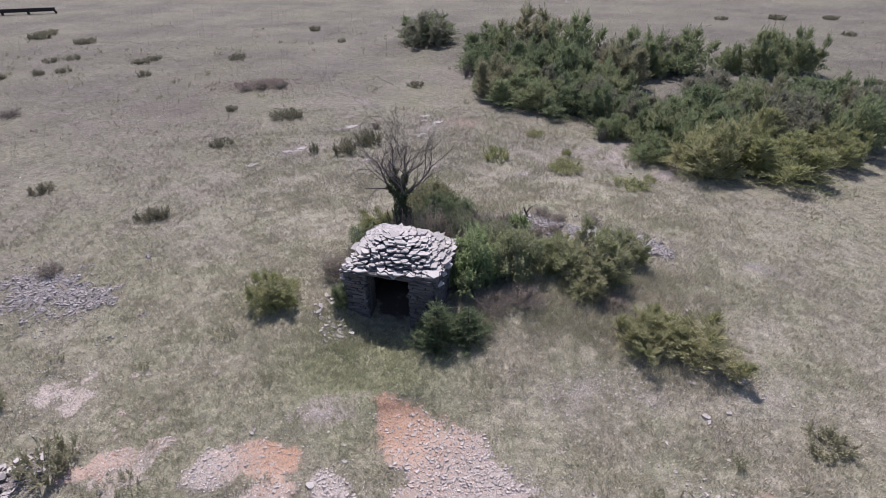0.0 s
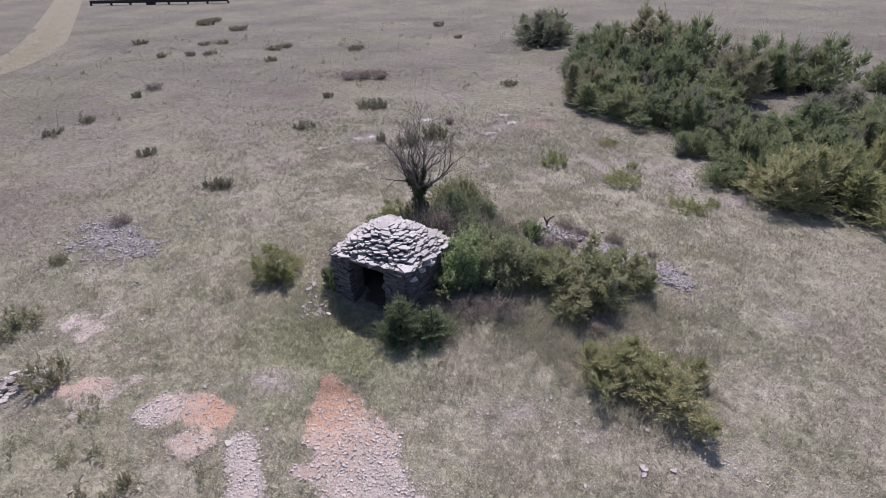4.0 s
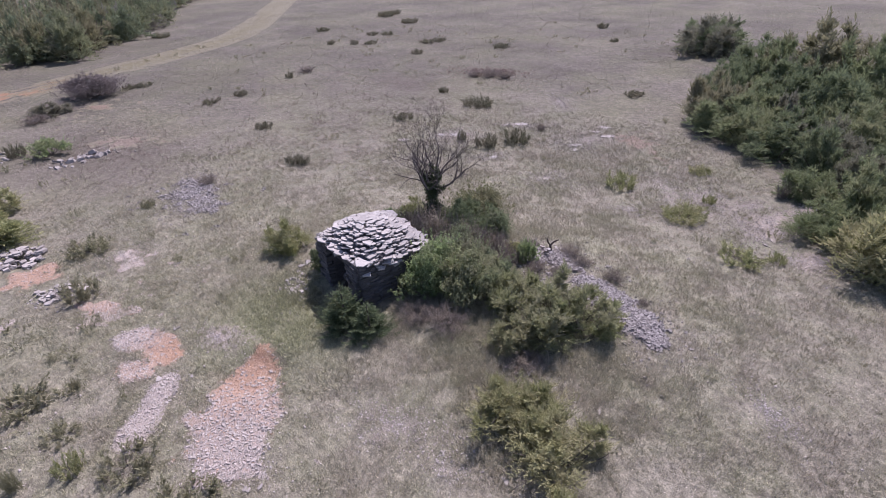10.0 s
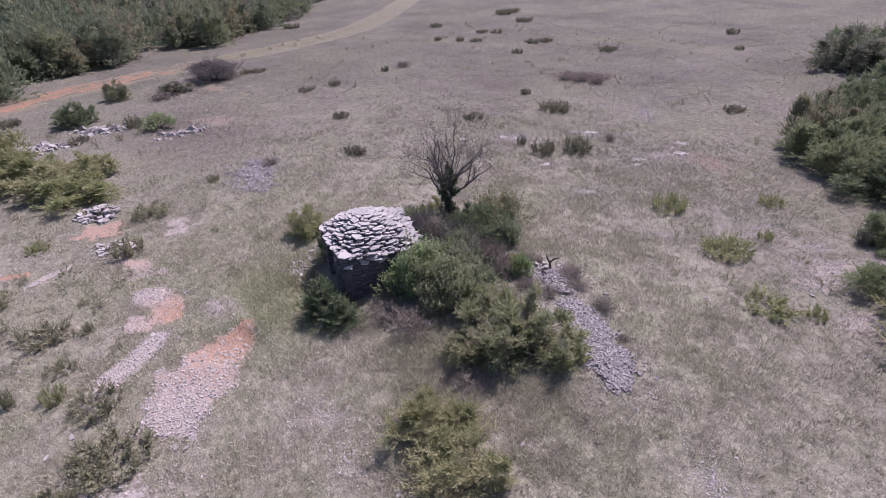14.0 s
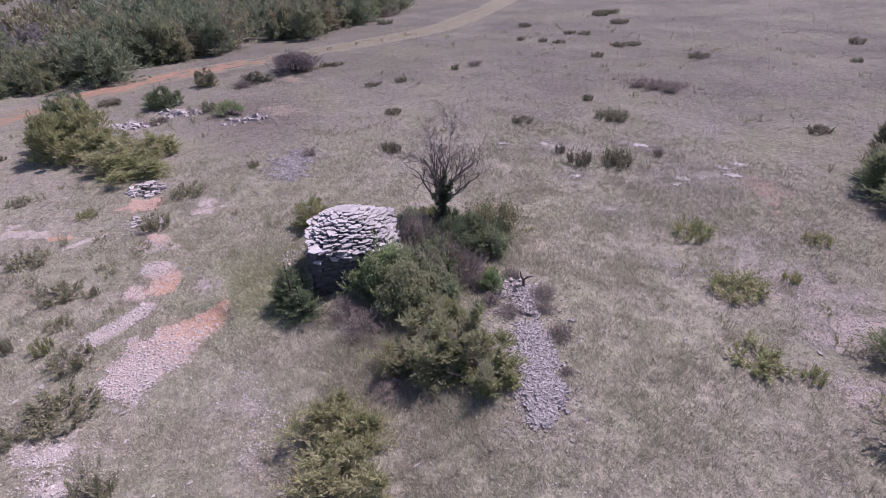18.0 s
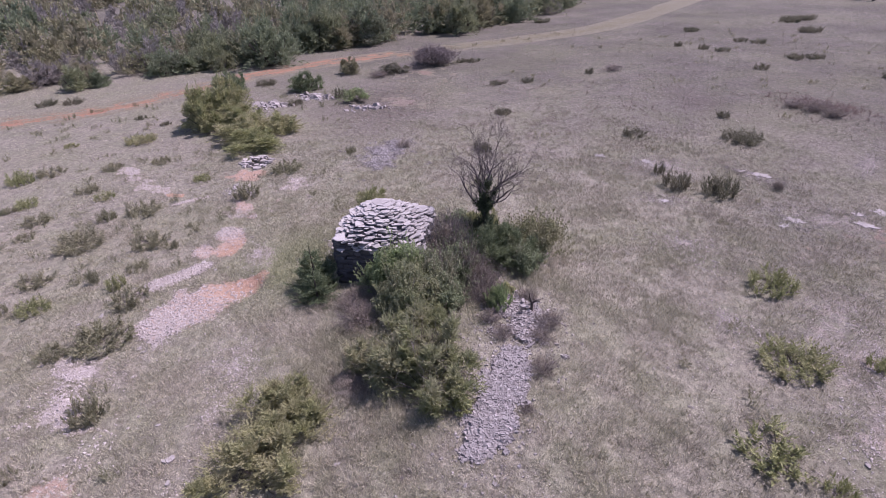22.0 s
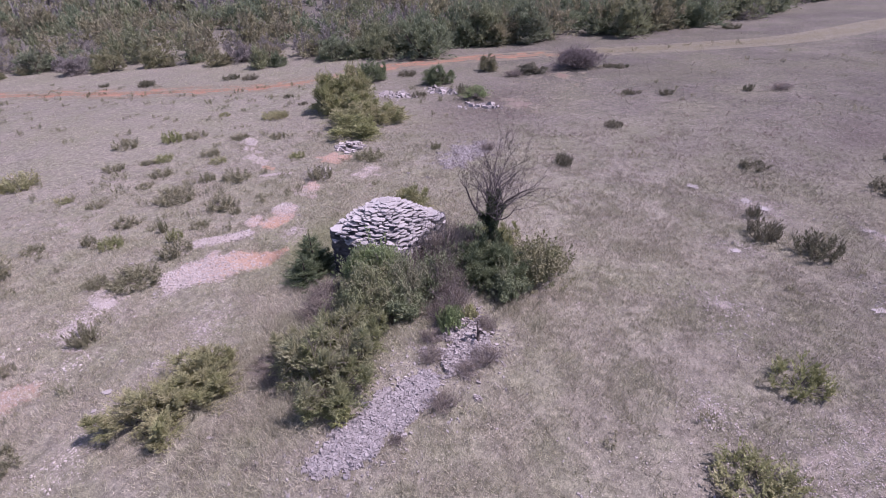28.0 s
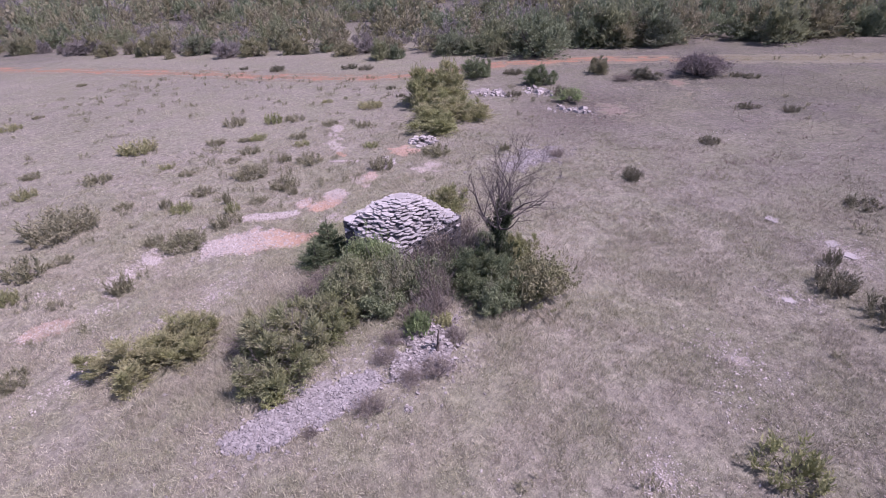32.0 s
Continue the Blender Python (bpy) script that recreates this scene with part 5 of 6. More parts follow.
# ---- stones lying about ----
def chips(name, label, places, material, low, high, seed, category="stones"):
    """A scatter of small broken stones, too many to count."""
    r = np.random.RandomState(seed)
    base = []
    for k in range(6):
        v = np.array([(sx, sy, sz) for sz in (-1, 1) for sx, sy in ((-1, -1), (1, -1), (1, 1), (-1, 1))], float) * 0.5
        v[4:, :2] *= 0.72
        base.append(v + r.uniform(-0.14, 0.14, v.shape))
    quad = np.array(((0, 3, 2, 1), (4, 5, 6, 7), (0, 1, 5, 4), (1, 2, 6, 5), (2, 3, 7, 6), (3, 0, 4, 7)))
    n = len(places)
    pickk = r.randint(6, size=n)
    size = low + (high - low) * r.uniform(0, 1, n) ** 4
    a = r.uniform(0, 2 * np.pi, n)
    V = np.array(base)[pickk] * size[:, None, None] * np.array((1.0, 0.72, 0.42))
    c, s = np.cos(a)[:, None], np.sin(a)[:, None]
    tilt = r.normal(size=(n, 2, 1)) * 0.32
    X, Y = V[..., 0] * c - V[..., 1] * s, V[..., 0] * s + V[..., 1] * c
    Z = V[..., 2] + X * tilt[:, 0] + Y * tilt[:, 1]
    z0 = places[:, 2] if places.shape[1] > 2 else relief(places[:, 0], places[:, 1]) + 0.01
    V = np.stack([X + places[:, :1], Y + places[:, 1:2], Z + z0[:, None] + size[:, None] * 0.08], -1)
    F = (quad[None] + 8 * np.arange(n)[:, None, None]).reshape(-1, 4)
    tagged(new(name, mesh_from(name, V.reshape(-1, 3), F, material)), label, category, kind="stuff")


def sample(grid, n, seed):
    r = np.random.RandomState(seed)
    grid = grid[grid[:, 4] > r.uniform(-0.1, 0.6, len(grid))][:, :3]
    return grid[r.randint(len(grid), size=n)] + r.uniform(-0.04, 0.04, (n, 3)) * np.array((1, 1, 0.15))


def sprinkle(spots, seed):
    """Places thrown thinly round spots (x, y, rx, ry, turn, count)."""
    r = np.random.RandomState(seed)
    out = []
    for x, y, rx, ry, turn, n in spots:
        u, v = r.normal(size=n) * rx * 0.6, r.normal(size=n) * ry * 0.6
        c, w = math.cos(radians(turn)), math.sin(radians(turn))
        out.append(np.stack([x + u * c - v * w, y + u * w + v * c], -1))
    return np.concatenate(out)


r1 = np.random.RandomState(78)
red_half = [g[g[:, 3] < r1.uniform(0.1, 1.0, len(g))] for g in (RED, RED2, RED3, RED4, RED5)]
pale_half = [g[g[:, 3] > r1.uniform(0.0, 0.95, len(g))] for g in (RED, RED2, RED3, RED4, RED5)]
chips("pebbles", "reddish pebbles strewn on orange earth", np.concatenate([sample(g, n, 1 + n) for g, n in zip(red_half, (3200, 1000, 400, 500, 300)) if len(g)]), RED_STONE, 0.012, 0.05, 1)
chips("pebbles", "pale pebbles strewn on pinkish earth", np.concatenate([sample(g, n, 2 + n) for g, n in zip(pale_half, (3600, 2000, 700, 500, 900)) if len(g)] + [sample(RED, 300, 77), sample(PINK3, 1300, 78), sample(RED7, 1500, 80), sample(PINK2, 1100, 81)]), PINK_STONE, 0.012, 0.052, 6)
chips("pebbles", "larger pale stones on worn earth", np.concatenate([sample(pale_half[0], 2600, 31), sample(pale_half[1], 400, 32), sample(PINK3, 700, 33), sample(PINK, 500, 34)]), PINK_STONE, 0.014, 0.10, 25)
chips("pebbles", "pinkish-white pebbles on trodden earth", np.concatenate([sample(PINK, 1700, 6), sample(PALE, 250, 7)]), PINK_STONE, 0.012, 0.06, 2)
chips("rubble", "grey broken limestone rubble", np.concatenate([sample(RUB2, 3200, 10), sample(RUB5, 160, 12)]), LOOSE_STONE, 0.02, 0.11, 3)
chips("rubble", "thin spread of pale rubble in the grass", sample(RUB6, 3600, 17), RUBBLE_STONE, 0.022, 0.13, 24)
chips("rubble", "packed pale limestone rubble in a narrow bed", sample(RUB1, 12000, 9), RUBBLE_STONE, 0.02, 0.13, 23)
chips("rubble", "grey stone chips scattered through grass", sprinkle(((-12.9, 13.9, 2.2, 1.1, -40, 2600), (4.6, 16.2, 1.6, 1.2, 0, 700), (6.6, 15.4, 1.8, 1.2, -30, 900), (3.2, 17.2, 1.7, 1.3, 0, 900), (-5.2, 30.0, 1.8, 0.5, 20, 250), (-1.1, 28.5, 1.3, 0.5, 0, 250), (-9.2, 7.1, 0.8, 0.6, 40, 400)), 13), LOOSE_STONE, 0.018, 0.09, 4)
chips("stone_chips", "pinkish-white stone chips thrown through thin grass", sprinkle([(x, y, rx * 1.1, ry * 1.1, turn, int(1100 * rx * ry) + 170) for x, y, rx, ry, turn in STONY] + [(2, 28.5, 9.0, 5.5, 0, 1500), (-8, 27, 6, 4, 40, 500), (10.3, 14.2, 0.75, 0.28, -32, 700), (10.3, 14.2, 1.1, 0.6, -32, 250), (3.2, 9.5, 1.2, 0.6, 35, 900), (-24.7, 6.2, 1.5, 0.9, 80, 700), (-26.2, 9.3, 1.4, 0.8, 60, 600), (-21.9, 13.2, 1.6, 0.9, 70, 600), (-22.6, 15.8, 1.6, 1.0, 30, 300), (0, 7.4, 2.0, 1.4, -35, 700), (-4.3, 7.1, 1.4, 0.9, 0, 400), (-1.9, 6.3, 1.8, 0.7, -40, 300), (-12, 1.8, 2.0, 1.2, 60, 300)], 14), PINK_STONE, 0.012, 0.05, 7)
chips("stone_chips", "white broken stones lying in bare fans of the field", sprinkle(((-4.1, 25.2, 1.0, 0.5, 50, 150), (-0.4, 23.9, 1.2, 0.7, 50, 240), (1.4, 24.2, 0.9, 0.5, 50, 140), (4.4, 22.9, 0.9, 0.5, 50, 180), (-8.0, 26.6, 1.3, 0.6, 50, 220), (-11.8, 28.5, 1.2, 0.6, 50, 120), (5.7, 3.6, 0.9, 0.4, 150, 160), (3.6, 4.8, 0.9, 0.5, 150, 200), (5.3, 6.6, 0.8, 0.4, 150, 120), (7.0, 6.0, 1.0, 0.5, 150, 200), (4.6, 9.5, 0.8, 0.5, 30, 140), (9.0, 24.2, 2.2, 1.0, 60, 260)), 18), PINK_STONE, 0.02, 0.085, 10)
chips("stone_chips", "pale broken stones fallen at the hut's corner", sprinkle(((-2.9, 11.7, 0.6, 0.35, -20, 160), (-3.3, 12.4, 0.4, 0.9, 0, 160), (-3.2, 14.2, 0.5, 0.8, 0, 60)), 15), LOOSE_STONE, 0.03, 0.16, 8)
chips("slabs", "white weathered slabs spread flat in the grass", sprinkle(((-24.7, 6.2, 1.3, 0.75, 80, 130), (-26.2, 9.3, 1.2, 0.7, 60, 110), (-21.9, 13.1, 1.2, 0.7, 80, 45)), 19), LOOSE_STONE, 0.14, 0.55, 9)
r0 = np.random.RandomState(77)
wide = np.stack([r0.uniform(-20, 20, 15000), r0.uniform(-6, 34, 15000)], -1)
keep = field(wide[:, 0], wide[:, 1], 2.6, 6) * field(wide[:, 0], wide[:, 1], 11, 7) + 0.25 * field(wide[:, 0], wide[:, 1], 0.8, 14) > 0.40
chips("field_stones", "small white stones scattered through the grass", wide[keep], PINK_STONE, 0.018, 0.075, 5)


def rock(x, y, size, label="pale flat limestone rock lying in the grass", up=0.0, lean=0.0, group="loose rocks"):
    k = pick.randint(8)
    ob = tagged(new("rock", LOOSE_SLABS[k]), label, "rock", group)
    ob.matrix_basis = pose(x, y, z_at(x, y) + up + size * 0.06, pick.uniform(-8, 8) + lean, pick.uniform(-8, 8), pick.uniform(0, 360)) @ Matrix.Diagonal((size * 0.72, size * 0.72 * pick.uniform(0.55, 0.8), size * pick.uniform(0.6, 1.0), 1))


rock(6.12, 8.47, 0.34)
rock(6.72, 8.61, 0.22)
rock(4.96, 7.83, 0.17)
rock(2.03, 6.52, 0.24)
rock(1.88, 6.33, 0.18)
rock(-0.11, 4.50, 0.26)
rock(-4.49, 8.40, 0.20)
rock(-2.29, 7.91, 0.15)
rock(4.43, 13.80, 0.18)
rock(6.14, 9.55, 0.18)
rock(1.81, 10.05, 0.12)
rock(0.17, 3.95, 0.22)
rock(6.16, 7.38, 0.16)
rock(7.09, 12.17, 0.23)
rock(6.55, 24.28, 0.13)
rock(7.26, 23.47, 0.13)
rock(8.76, 22.78, 0.23)
rock(4.29, 22.89, 0.14)
rock(5.07, 22.29, 0.12)
rock(6.12, 8.35, 0.23)
rock(8.23, 15.27, 0.21)
rock(7.52, 9.59, 0.30)
rock(6.21, 9.52, 0.23)
rock(-4.52, 8.31, 0.18)
rock(-5.40, 7.93, 0.15)
rock(-4.11, 7.33, 0.20)
rock(-2.23, 7.49, 0.19)
rock(-3.79, 8.01, 0.17)
rock(-2.86, 6.93, 0.32)
rock(1.80, 6.30, 0.19)
rock(7.87, 22.27, 0.12)


def heap(x, y, rx, ry, n, low, high, label, turn=0.0, rise=0.22):
    """A low heap of slabs, each one a rock of its own."""
    for i in range(n):
        a, q = pick.uniform(0, 2 * np.pi), math.sqrt(pick.uniform(0, 1))
        u, v = math.cos(a) * q * rx, math.sin(a) * q * ry
        c, s = math.cos(radians(turn)), math.sin(radians(turn))
        rock(x + u * c - v * s, y + u * s + v * c, pick.uniform(low, high), label, max(0, rise * (1 - q)) * pick.uniform(0, 1.5), pick.uniform(-16, 16), "heaped slabs")


SHELVES = [slab_mesh("rock_outcrop", 70 + k, SHELF_STONE, 13, 0.16, 0.42) for k in range(4)]


def outcrop(x, y, size, turn):
    """A flat shelf of rock, level with the turf."""
    ob = tagged(new("rock_outcrop", SHELVES[pick.randint(4)]), "flat pale limestone shelf level with the turf", "rock", "rock shelves")
    ob.matrix_basis = pose(x, y, z_at(x, y) + 0.012, pick.uniform(-2, 2), pick.uniform(-2, 2), turn) @ Matrix.Diagonal((size * 0.7, size * pick.uniform(0.36, 0.55), 0.14, 1))


for x, y, size, turn in ((-5.3, 30.3, 1.1, 45), (-5.9, 29.8, 0.7, 60), (-1.1, 28.7, 0.95, 50), (-0.8, 28.1, 0.7, 120), (-0.9, 32.1, 1.0, 30), (-0.2, 30.8, 1.0, 35), (-1.0, 31.2, 0.6, 80), (-7.4, 26.8, 0.8, 50), (-8.1, 26.3, 0.7, 20), (-3.8, 25.1, 0.6, 40), (-9.4, 24.5, 0.8, 60)):
    outcrop(x, y, size, turn)

heap(-13.2, 7.1, 0.95, 0.75, 70, 0.18, 0.55, "grey slab in a low layered heap on red earth", 60, 0.2)
heap(-9.45, 7.05, 0.95, 0.55, 64, 0.10, 0.34, "flat grey slab in a small layered spread in the grass", 35, 0.10)
heap(3.2, 17.3, 1.0, 0.8, 22, 0.10, 0.24, "broken slab on the rubble behind the thicket", 0)
heap(-2.9, 11.75, 0.55, 0.3, 9, 0.10, 0.26, "fallen roof slab at the hut's corner", -20)
heap(-3.6, 12.9, 0.35, 0.6, 9, 0.18, 0.35, "fallen slab beside the hut wall", 0)


# ---- grass ----
def grass(name, label, n, span, low, high, seed, blades=5, material=None, where=None, fade=1.35, wide=1.0):
    r = np.random.RandomState(seed)
    x, y = r.uniform(span[0], span[1], n), r.uniform(span[2], span[3], n)
    thick = field(x, y, 1.4, 15) * 0.45 + field(x, y, 0.38, 16) * 0.55 + 0.25 * field(x, y, 5, 20) - 0.2 * field(x, y, 11, 7)
    ok = thick > r.uniform(0.14, 0.68, n)
    for cx, cy, rx, ry, turn in BARE_SPOTS:
        ok &= blob(x, y, cx, cy, rx, ry, turn) < 0.5 + 0.25 * r.uniform(-1, 1, n)
    ok &= (np.abs(x + 1.19) > 1.6) | (np.abs(y - 13.8) > 1.65)
    ok &= np.exp(-(((x - 0.5 * (span[0] + span[1])) / (0.5 * (span[1] - span[0]))) ** 2 + ((y - 0.5 * (span[2] + span[3])) / (0.5 * (span[3] - span[2]))) ** 2) * fade) > r.uniform(0.12, 0.75, n)
    if where is not None:
        ok &= where(x, y) > r.uniform(0, 1, n)
    x, y = x[ok], y[ok]
    n = len(x)
    h = r.uniform(low, high, n) * (0.6 + 0.8 * field(x, y, 1.1, 17))
    p = np.stack([x, y, relief(x, y) - 0.01], -1)[:, None] + np.concatenate([r.normal(size=(n, blades, 2)) * 0.035, np.zeros((n, blades, 1))], -1)
    way = r.normal(size=(n, blades, 3)) * 0.85
    way[..., 2] = 1.0
    tip = p + unit(way) * h[:, None, None] * r.uniform(0.6, 1.1, (n, blades, 1))
    cross = r.normal(size=(n, blades, 3))
    cross[..., 2] = 0
    cross = unit(cross) * r.uniform(0.005, 0.0105, (n, blades, 1)) * wide
    tris = np.stack([p - cross, p + cross, tip], -2)
    tagged(new(name, tri_mesh(name, tris, material or DRY_GRASS)), label, "grass", kind="stuff")


BARE_SPOTS = ((-1.2, 8.75, 0.65, 0.5, -50), (-0.8, 8.1, 0.9, 1.0, -50), (-0.1, 7.35, 1.2, 1.2, -50), (0.6, 6.75, 1.1, 1.05, -50), (-3.95, 7.6, 0.85, 0.6, -10), (-5.15, 7.45, 0.8, 0.5, 25), (-3.75, 6.75, 0.6, 0.4, 20), (-2.3, 6.6, 0.8, 0.35, -54), (-1.75, 5.85, 0.75, 0.42, -54), (-7.6, 7.6, 0.8, 0.4, 45), (4.6, 16.3, 1.1, 0.9, 0), (5.7, 15.95, 1.1, 0.85, -20), (6.9, 15.4, 1.1, 0.75, -30), (2.9, 17.2, 1.4, 1.0, 20), (10.2, 14.3, 0.7, 0.4, 30), (-11.4, 7.0, 0.8, 1.0, 0), (-1.2, 13.55, 1.3, 1.3, 0))
BARE_SPOTS += tuple((x, y, rx * 0.38, ry * 0.38, turn) for x, y, rx, ry, turn in STONY)
grass("dry_grass", "short dry straw-coloured grass with green blades", 540000, (-18, 19, -5, 34), 0.05, 0.145, 1, 4)
grass("dry_grass", "longer tufts of bleached grass", 70000, (-18, 19, -6, 33), 0.10, 0.24, 2, 9, None, lambda x, y: 0.25 + 1.1 * field(x, y, 0.55, 41), 1.35, 0.75)
grass("far_grass", "thin dry grass of the wider field", 190000, (-60, 56, -44, 92), 0.07, 0.2, 3, 4, FAR_STRAW, None, 1.0, 1.3)
grass("tall_grass", "tall bleached grass round the thicket's foot", 40000, (-5, 9, 9, 20), 0.16, 0.36, 6, 7, None, lambda x, y: 1.2 * (blob(x, y, 2.4, 12.4, 2.6, 1.4) + blob(x, y, 5.6, 12.6, 2.2, 2.0) + 2.0 * blob(x, y, -3.1, 12.1, 0.7, 1.2) + blob(x, y, 0.2, 18.0, 2.5, 1.5) + 0.6 * blob(x, y, 6.5, 10.2, 2.0, 1.2)), 0.5, 0.7)
grass("herbs", "small dark green herbs among the dry grass", 24000, (-18, 17, -8, 32), 0.04, 0.11, 7, 6, LOW_GREEN, lambda x, y: 0.75 * field(x, y, 0.7, 21) * field(x, y, 3.5, 22) + 0.15, 1.0, 2.6)
grass("heath", "lilac-brown dry stems in the far field", 26000, (-32, 6, 2, 50), 0.10, 0.30, 4, 6, HEATH, lambda x, y: blob(x, y, -14, 40, 4, 2.2) + 0.8 * blob(x, y, -21, 14, 5, 3) + 0.4 * blob(x, y, -18, 26, 8, 6))

grass("heath", "mauve-brown dead stems standing thick in one patch", 6000, (-19.5, -9, 36.5, 43.5), 0.12, 0.40, 9, 7, HEATH, lambda x, y: 1.1 * (blob(x, y, -14.4, 39.8, 1.6, 0.8, 15) + blob(x, y, -12.6, 40.8, 1.2, 0.6, 15)) * field(x, y, 0.9, 33), 0.6, 1.6)


def weeds(n, span, seed):
    """Small dark shrubs, too many to count, dotted over the field."""
    r = np.random.RandomState(seed)
    kinds = [low_tris(900 + k, 7, 6, 0.4, 4) for k in range(5)]
    pile = []
    while len(pile) < n:
        x, y = r.uniform(span[0], span[1]), r.uniform(span[2], span[3])
        if field(x, y, 6, 23) * 0.7 + field(x, y, 2, 24) * 0.4 < r.uniform(0.3, 0.8) or np.hypot(x - 2, y - 13) < 7:
            continue
        R, h, a = r.uniform(0.18, 0.5), r.uniform(0.15, 0.42), r.uniform(0, 2 * np.pi)
        tri, c, s = kinds[r.randint(5)], math.cos(a), math.sin(a)
        pile.append(np.stack([(tri[..., 0] * c - tri[..., 1] * s) * R + x, (tri[..., 0] * s + tri[..., 1] * c) * R + y, tri[..., 2] * h + z_at(x, y)], -1))
    tagged(new("weeds", tri_mesh("weeds", np.concatenate(pile), LOW_GREEN)), "small olive-green weeds dotted over the dry field", "weeds", kind="stuff")


weeds(360, (-28, 8, -30, 12), 1)
weeds(160, (-46, 30, 20, 66), 2)


# ---- the wood beyond the track ----
EDGE = ((-14, -150), (-24, -110), (-27, -80), (-31.5, -39), (-35, -23), (-36, -10), (-36.5, -4), (-39.5, 2), (-46.5, 8.5), (-48.5, 16), (-51.5, 24), (-56, 31), (-63, 37), (-71, 41))


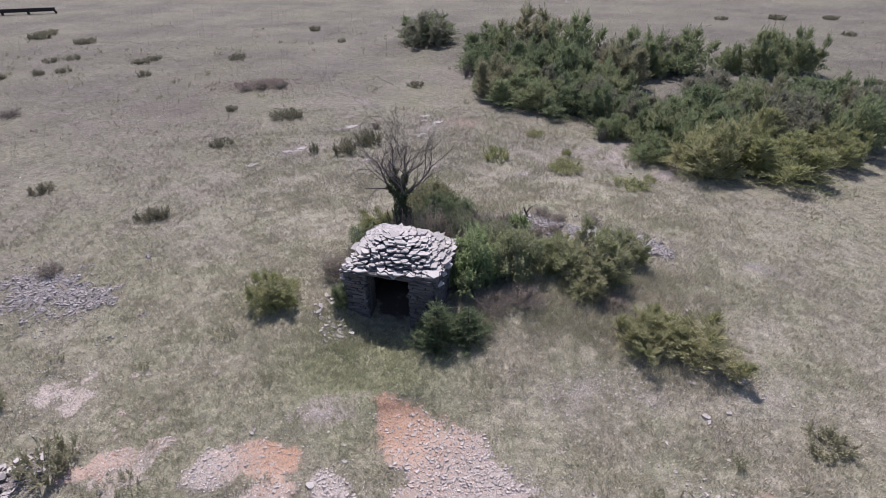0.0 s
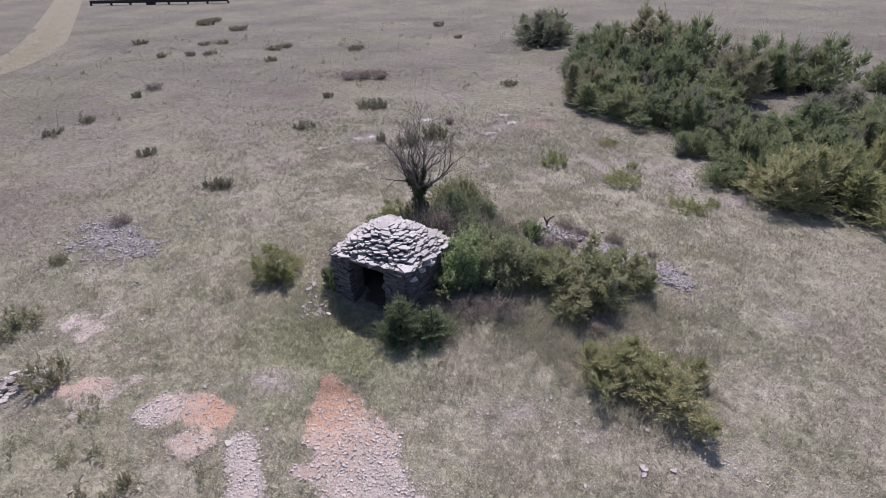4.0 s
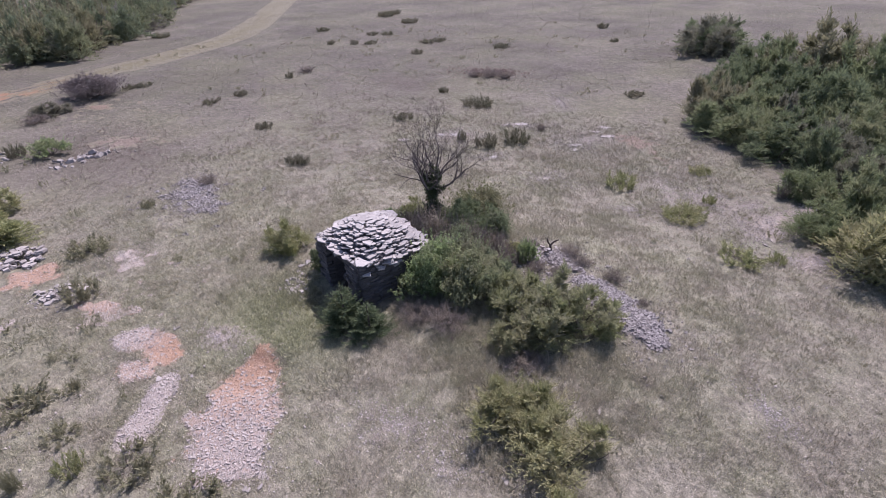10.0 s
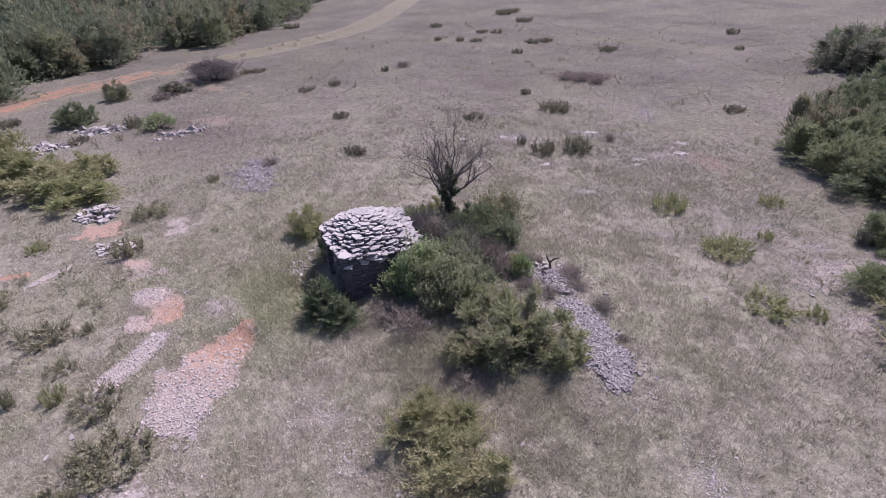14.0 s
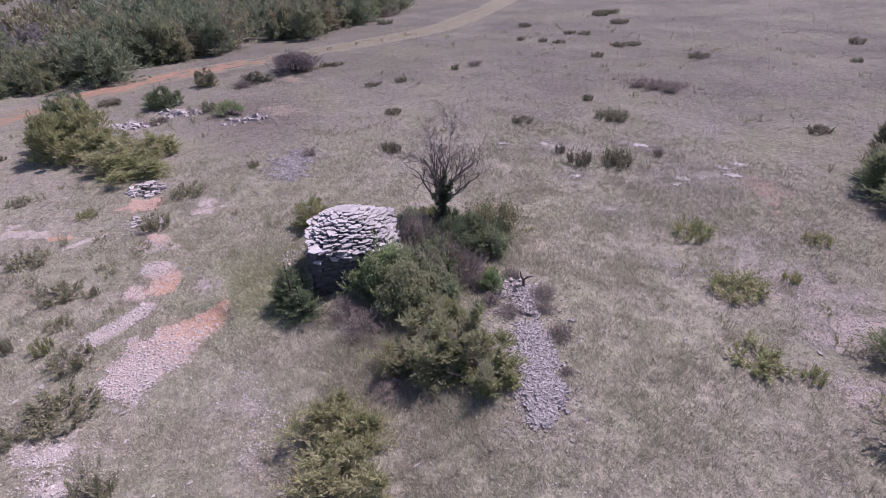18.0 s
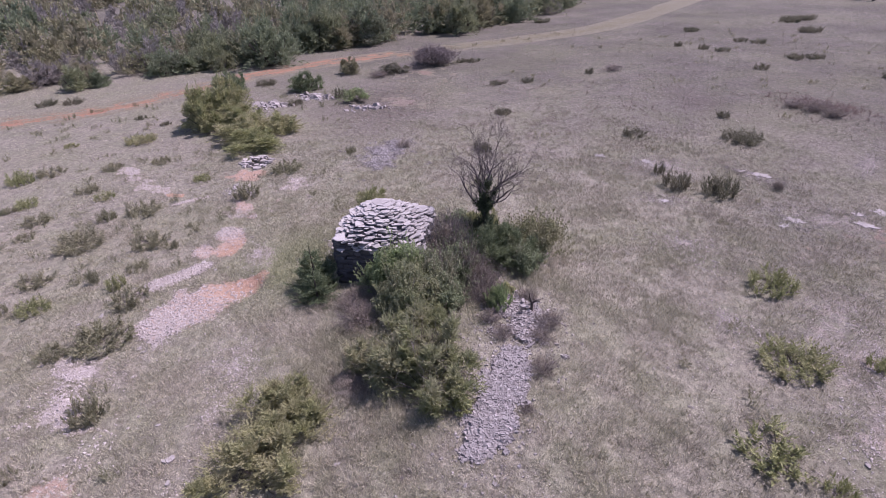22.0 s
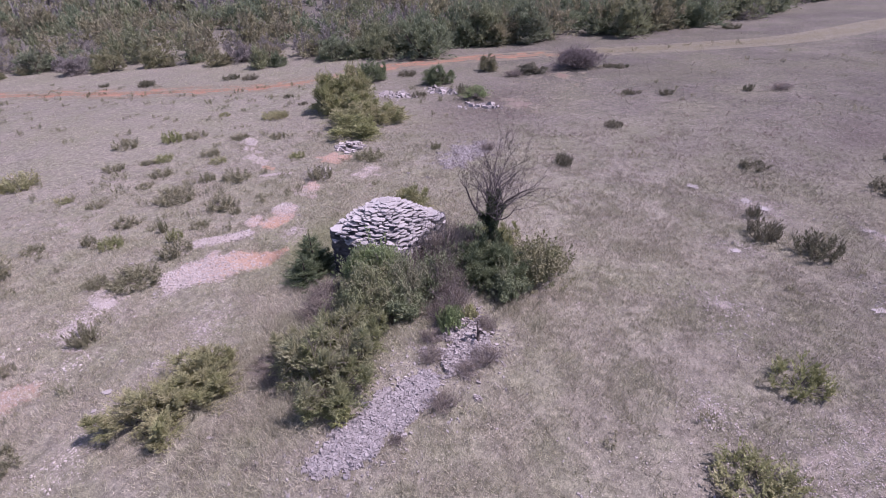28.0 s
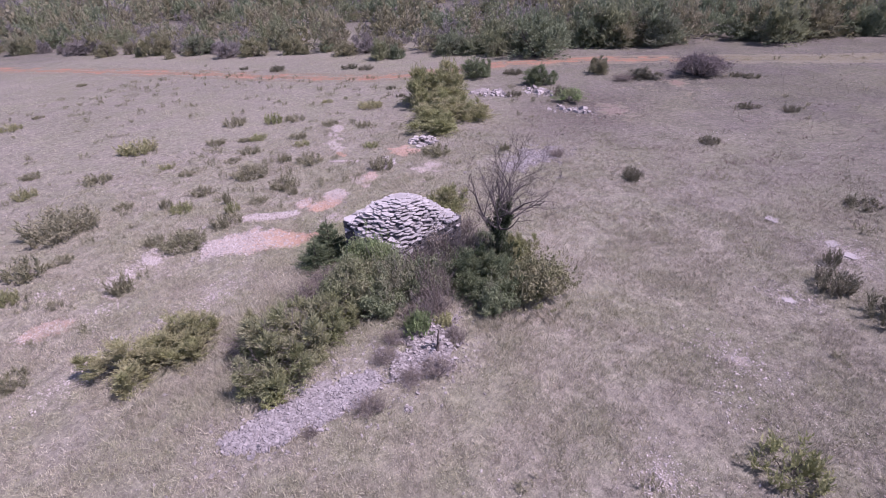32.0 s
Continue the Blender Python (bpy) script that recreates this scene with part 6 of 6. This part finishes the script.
def wood():
    r = np.random.RandomState(41)
    pts = np.array(EDGE, float)
    crowns = [juniper_tris(800 + k, 8 + 2 * k, 260, 9, 4, 0.6, 0.3, 0.14, 0.10) for k in range(6)]
    tones = WOODS
    made = [[tri_mesh("crown", c, m) for c in crowns] for m in tones]
    stems = [stem_mesh("trunk", 840 + k, 7, 0.6, 0.75, 0.03, BARK) for k in range(3)]
    # the front row, each tree a thing
    for a, b in zip(pts, pts[1:]):
        gap = np.linalg.norm(b - a)
        for t in np.arange(0, 1, 2.1 / gap):
            p = a + (b - a) * t + r.normal(size=2) * 1.3 + np.array((-1.8, 0))
            if np.hypot(*p) > 110 or r.uniform() < 0.17:
                continue
            R = r.uniform(0.7, 2.6) if p[1] < 2 else r.uniform(1.6, 3.5)
            h = R * r.uniform(1.05, 1.55)
            root = tagged(new("woodland_tree"), "bushy dark green evergreen at the wood's edge beyond the track", "tree", "edge of the wood")
            root.matrix_basis = pose(p[0], p[1], z_at(*p) - 0.05, 0, 0, r.uniform(0, 360)) @ Matrix.Diagonal((R, R, h, 1))
            part("trunk", stems[r.randint(3)], root)
            part("crown", made[((0, 1, 2, 2, 1, 0) if p[1] > -12 else (0, 2, 2, 1, 2, 3))[r.randint(6)]][r.randint(6)], root)
    # everything behind it: full crowns in front, coarser ones deep in the wood
    full = [juniper_tris(860 + k, 9 + k % 4, 88, 8, 3, 0.6, 0.3, 0.15, 0.14) for k in range(8)]
    middle = [juniper_tris(870 + k, 8 + k % 3, 46, 7, 3, 0.6, 0.3, 0.18, 0.17) for k in range(8)]
    deepset = [juniper_tris(880 + k, 7, 17, 6, 3, 0.6, 0.3, 0.25, 0.20) for k in range(6)]
    piles = [[], [], [], []]
    share = np.cumsum(np.linalg.norm(np.diff(pts, axis=0), axis=1) ** 0.8)
    share /= share[-1]
    for i in range(2300):
        k = int(np.searchsorted(share, r.uniform() * 0.9999))
        t = k + r.uniform()
        deep = 3.5 + (130 if k > 4 else 190) * r.uniform() ** 1.35
        p = pts[k] + (pts[k + 1] - pts[k]) * (t - k)
        away = unit(np.array((-1.0, 0.12 * (k - 5))))
        p = p + away * deep + r.normal(size=2)
        if blob(p[0], p[1], -52, -66, 9, 6) > 0.4 or field(p[0], p[1], 9, 31) > 0.84:
            continue
        tone = ((0, 2, 1, 0, 1, 2, 3, 1) if p[1] > -4 else (0, 2, 2, 3, 0, 2, 3, 1))[r.randint(8)]
        R, a = (r.uniform(1.0, 3.2) if deep < 20 else r.uniform(1.5, 3.7)) * (0.75 if tone == 3 else 1.0), r.uniform(0, 2 * np.pi)
        h = R * r.uniform(1.0, 1.65)
        tri = full[r.randint(8)] if deep < 14 else middle[r.randint(8)] if deep < 46 else deepset[r.randint(6)]
        c, s = math.cos(a), math.sin(a)
        q = np.stack([(tri[..., 0] * c - tri[..., 1] * s) * R + p[0], (tri[..., 0] * s + tri[..., 1] * c) * R + p[1], tri[..., 2] * h + z_at(*p)], -1)
        piles[tone].append(q)
    # the wood goes on to the skyline in the south-west
    for i in range(560):
        a, away = radians(r.uniform(122, 170)), 130 + 400 * r.uniform()
        p = np.array((12.0 - math.sin(a) * away, 23.0 + math.cos(a) * away))
        tri, R = deepset[r.randint(6)], r.uniform(2.5, 5.0)
        piles[(0, 2, 3, 2)[r.randint(4)]].append(tri * np.array((R, R, R * r.uniform(0.8, 1.3))) + np.array((p[0], p[1], z_at(*p))))
    for pile, material, words in zip(piles, WOODS, ("grey-green", "dark green", "olive", "bare mauve-grey")):
        tagged(new("far_woods", tri_mesh("far_woods", np.concatenate(pile), material)), "dense %s scrub woodland beyond the track" % words, "woods", kind="stuff")


wood()


# ---- the timber barrier far across the field ----
def barrier():
    a, b = np.array((-72.7, 72.8)), np.array((-51.3, 77.4))
    root = tagged(new("timber_barrier"), "long low dark timber barrier on short posts far across the field", "barrier")
    way = unit(b - a)
    root.matrix_basis = pose(a[0], a[1], z_at(*a), 0, 0, math.degrees(math.atan2(way[1], way[0])))
    length = float(np.linalg.norm(b - a))
    for i, t in enumerate((0.0, 0.15, 0.29, 0.43, 0.57, 0.71, 0.85, 1.0)):
        part("post", box_mesh("post", [(t * length - 0.12, t * length + 0.12, -0.12, 0.12, -0.3, 0.30)], RAIL_WOOD), root)
    for i in range(4):
        x0, x1 = i * length / 4, (i + 1) * length / 4 - 0.02
        part("rail", box_mesh("rail", [(x0, x1, -0.18, 0.18, 0.30, 0.74)], RAIL_WOOD), root)
    part("panel", box_mesh("panel", [(0.41 * length, 0.41 * length + 1.5, -0.17, -0.125, 0.0, 0.9)], RAIL_WOOD), root)


barrier()
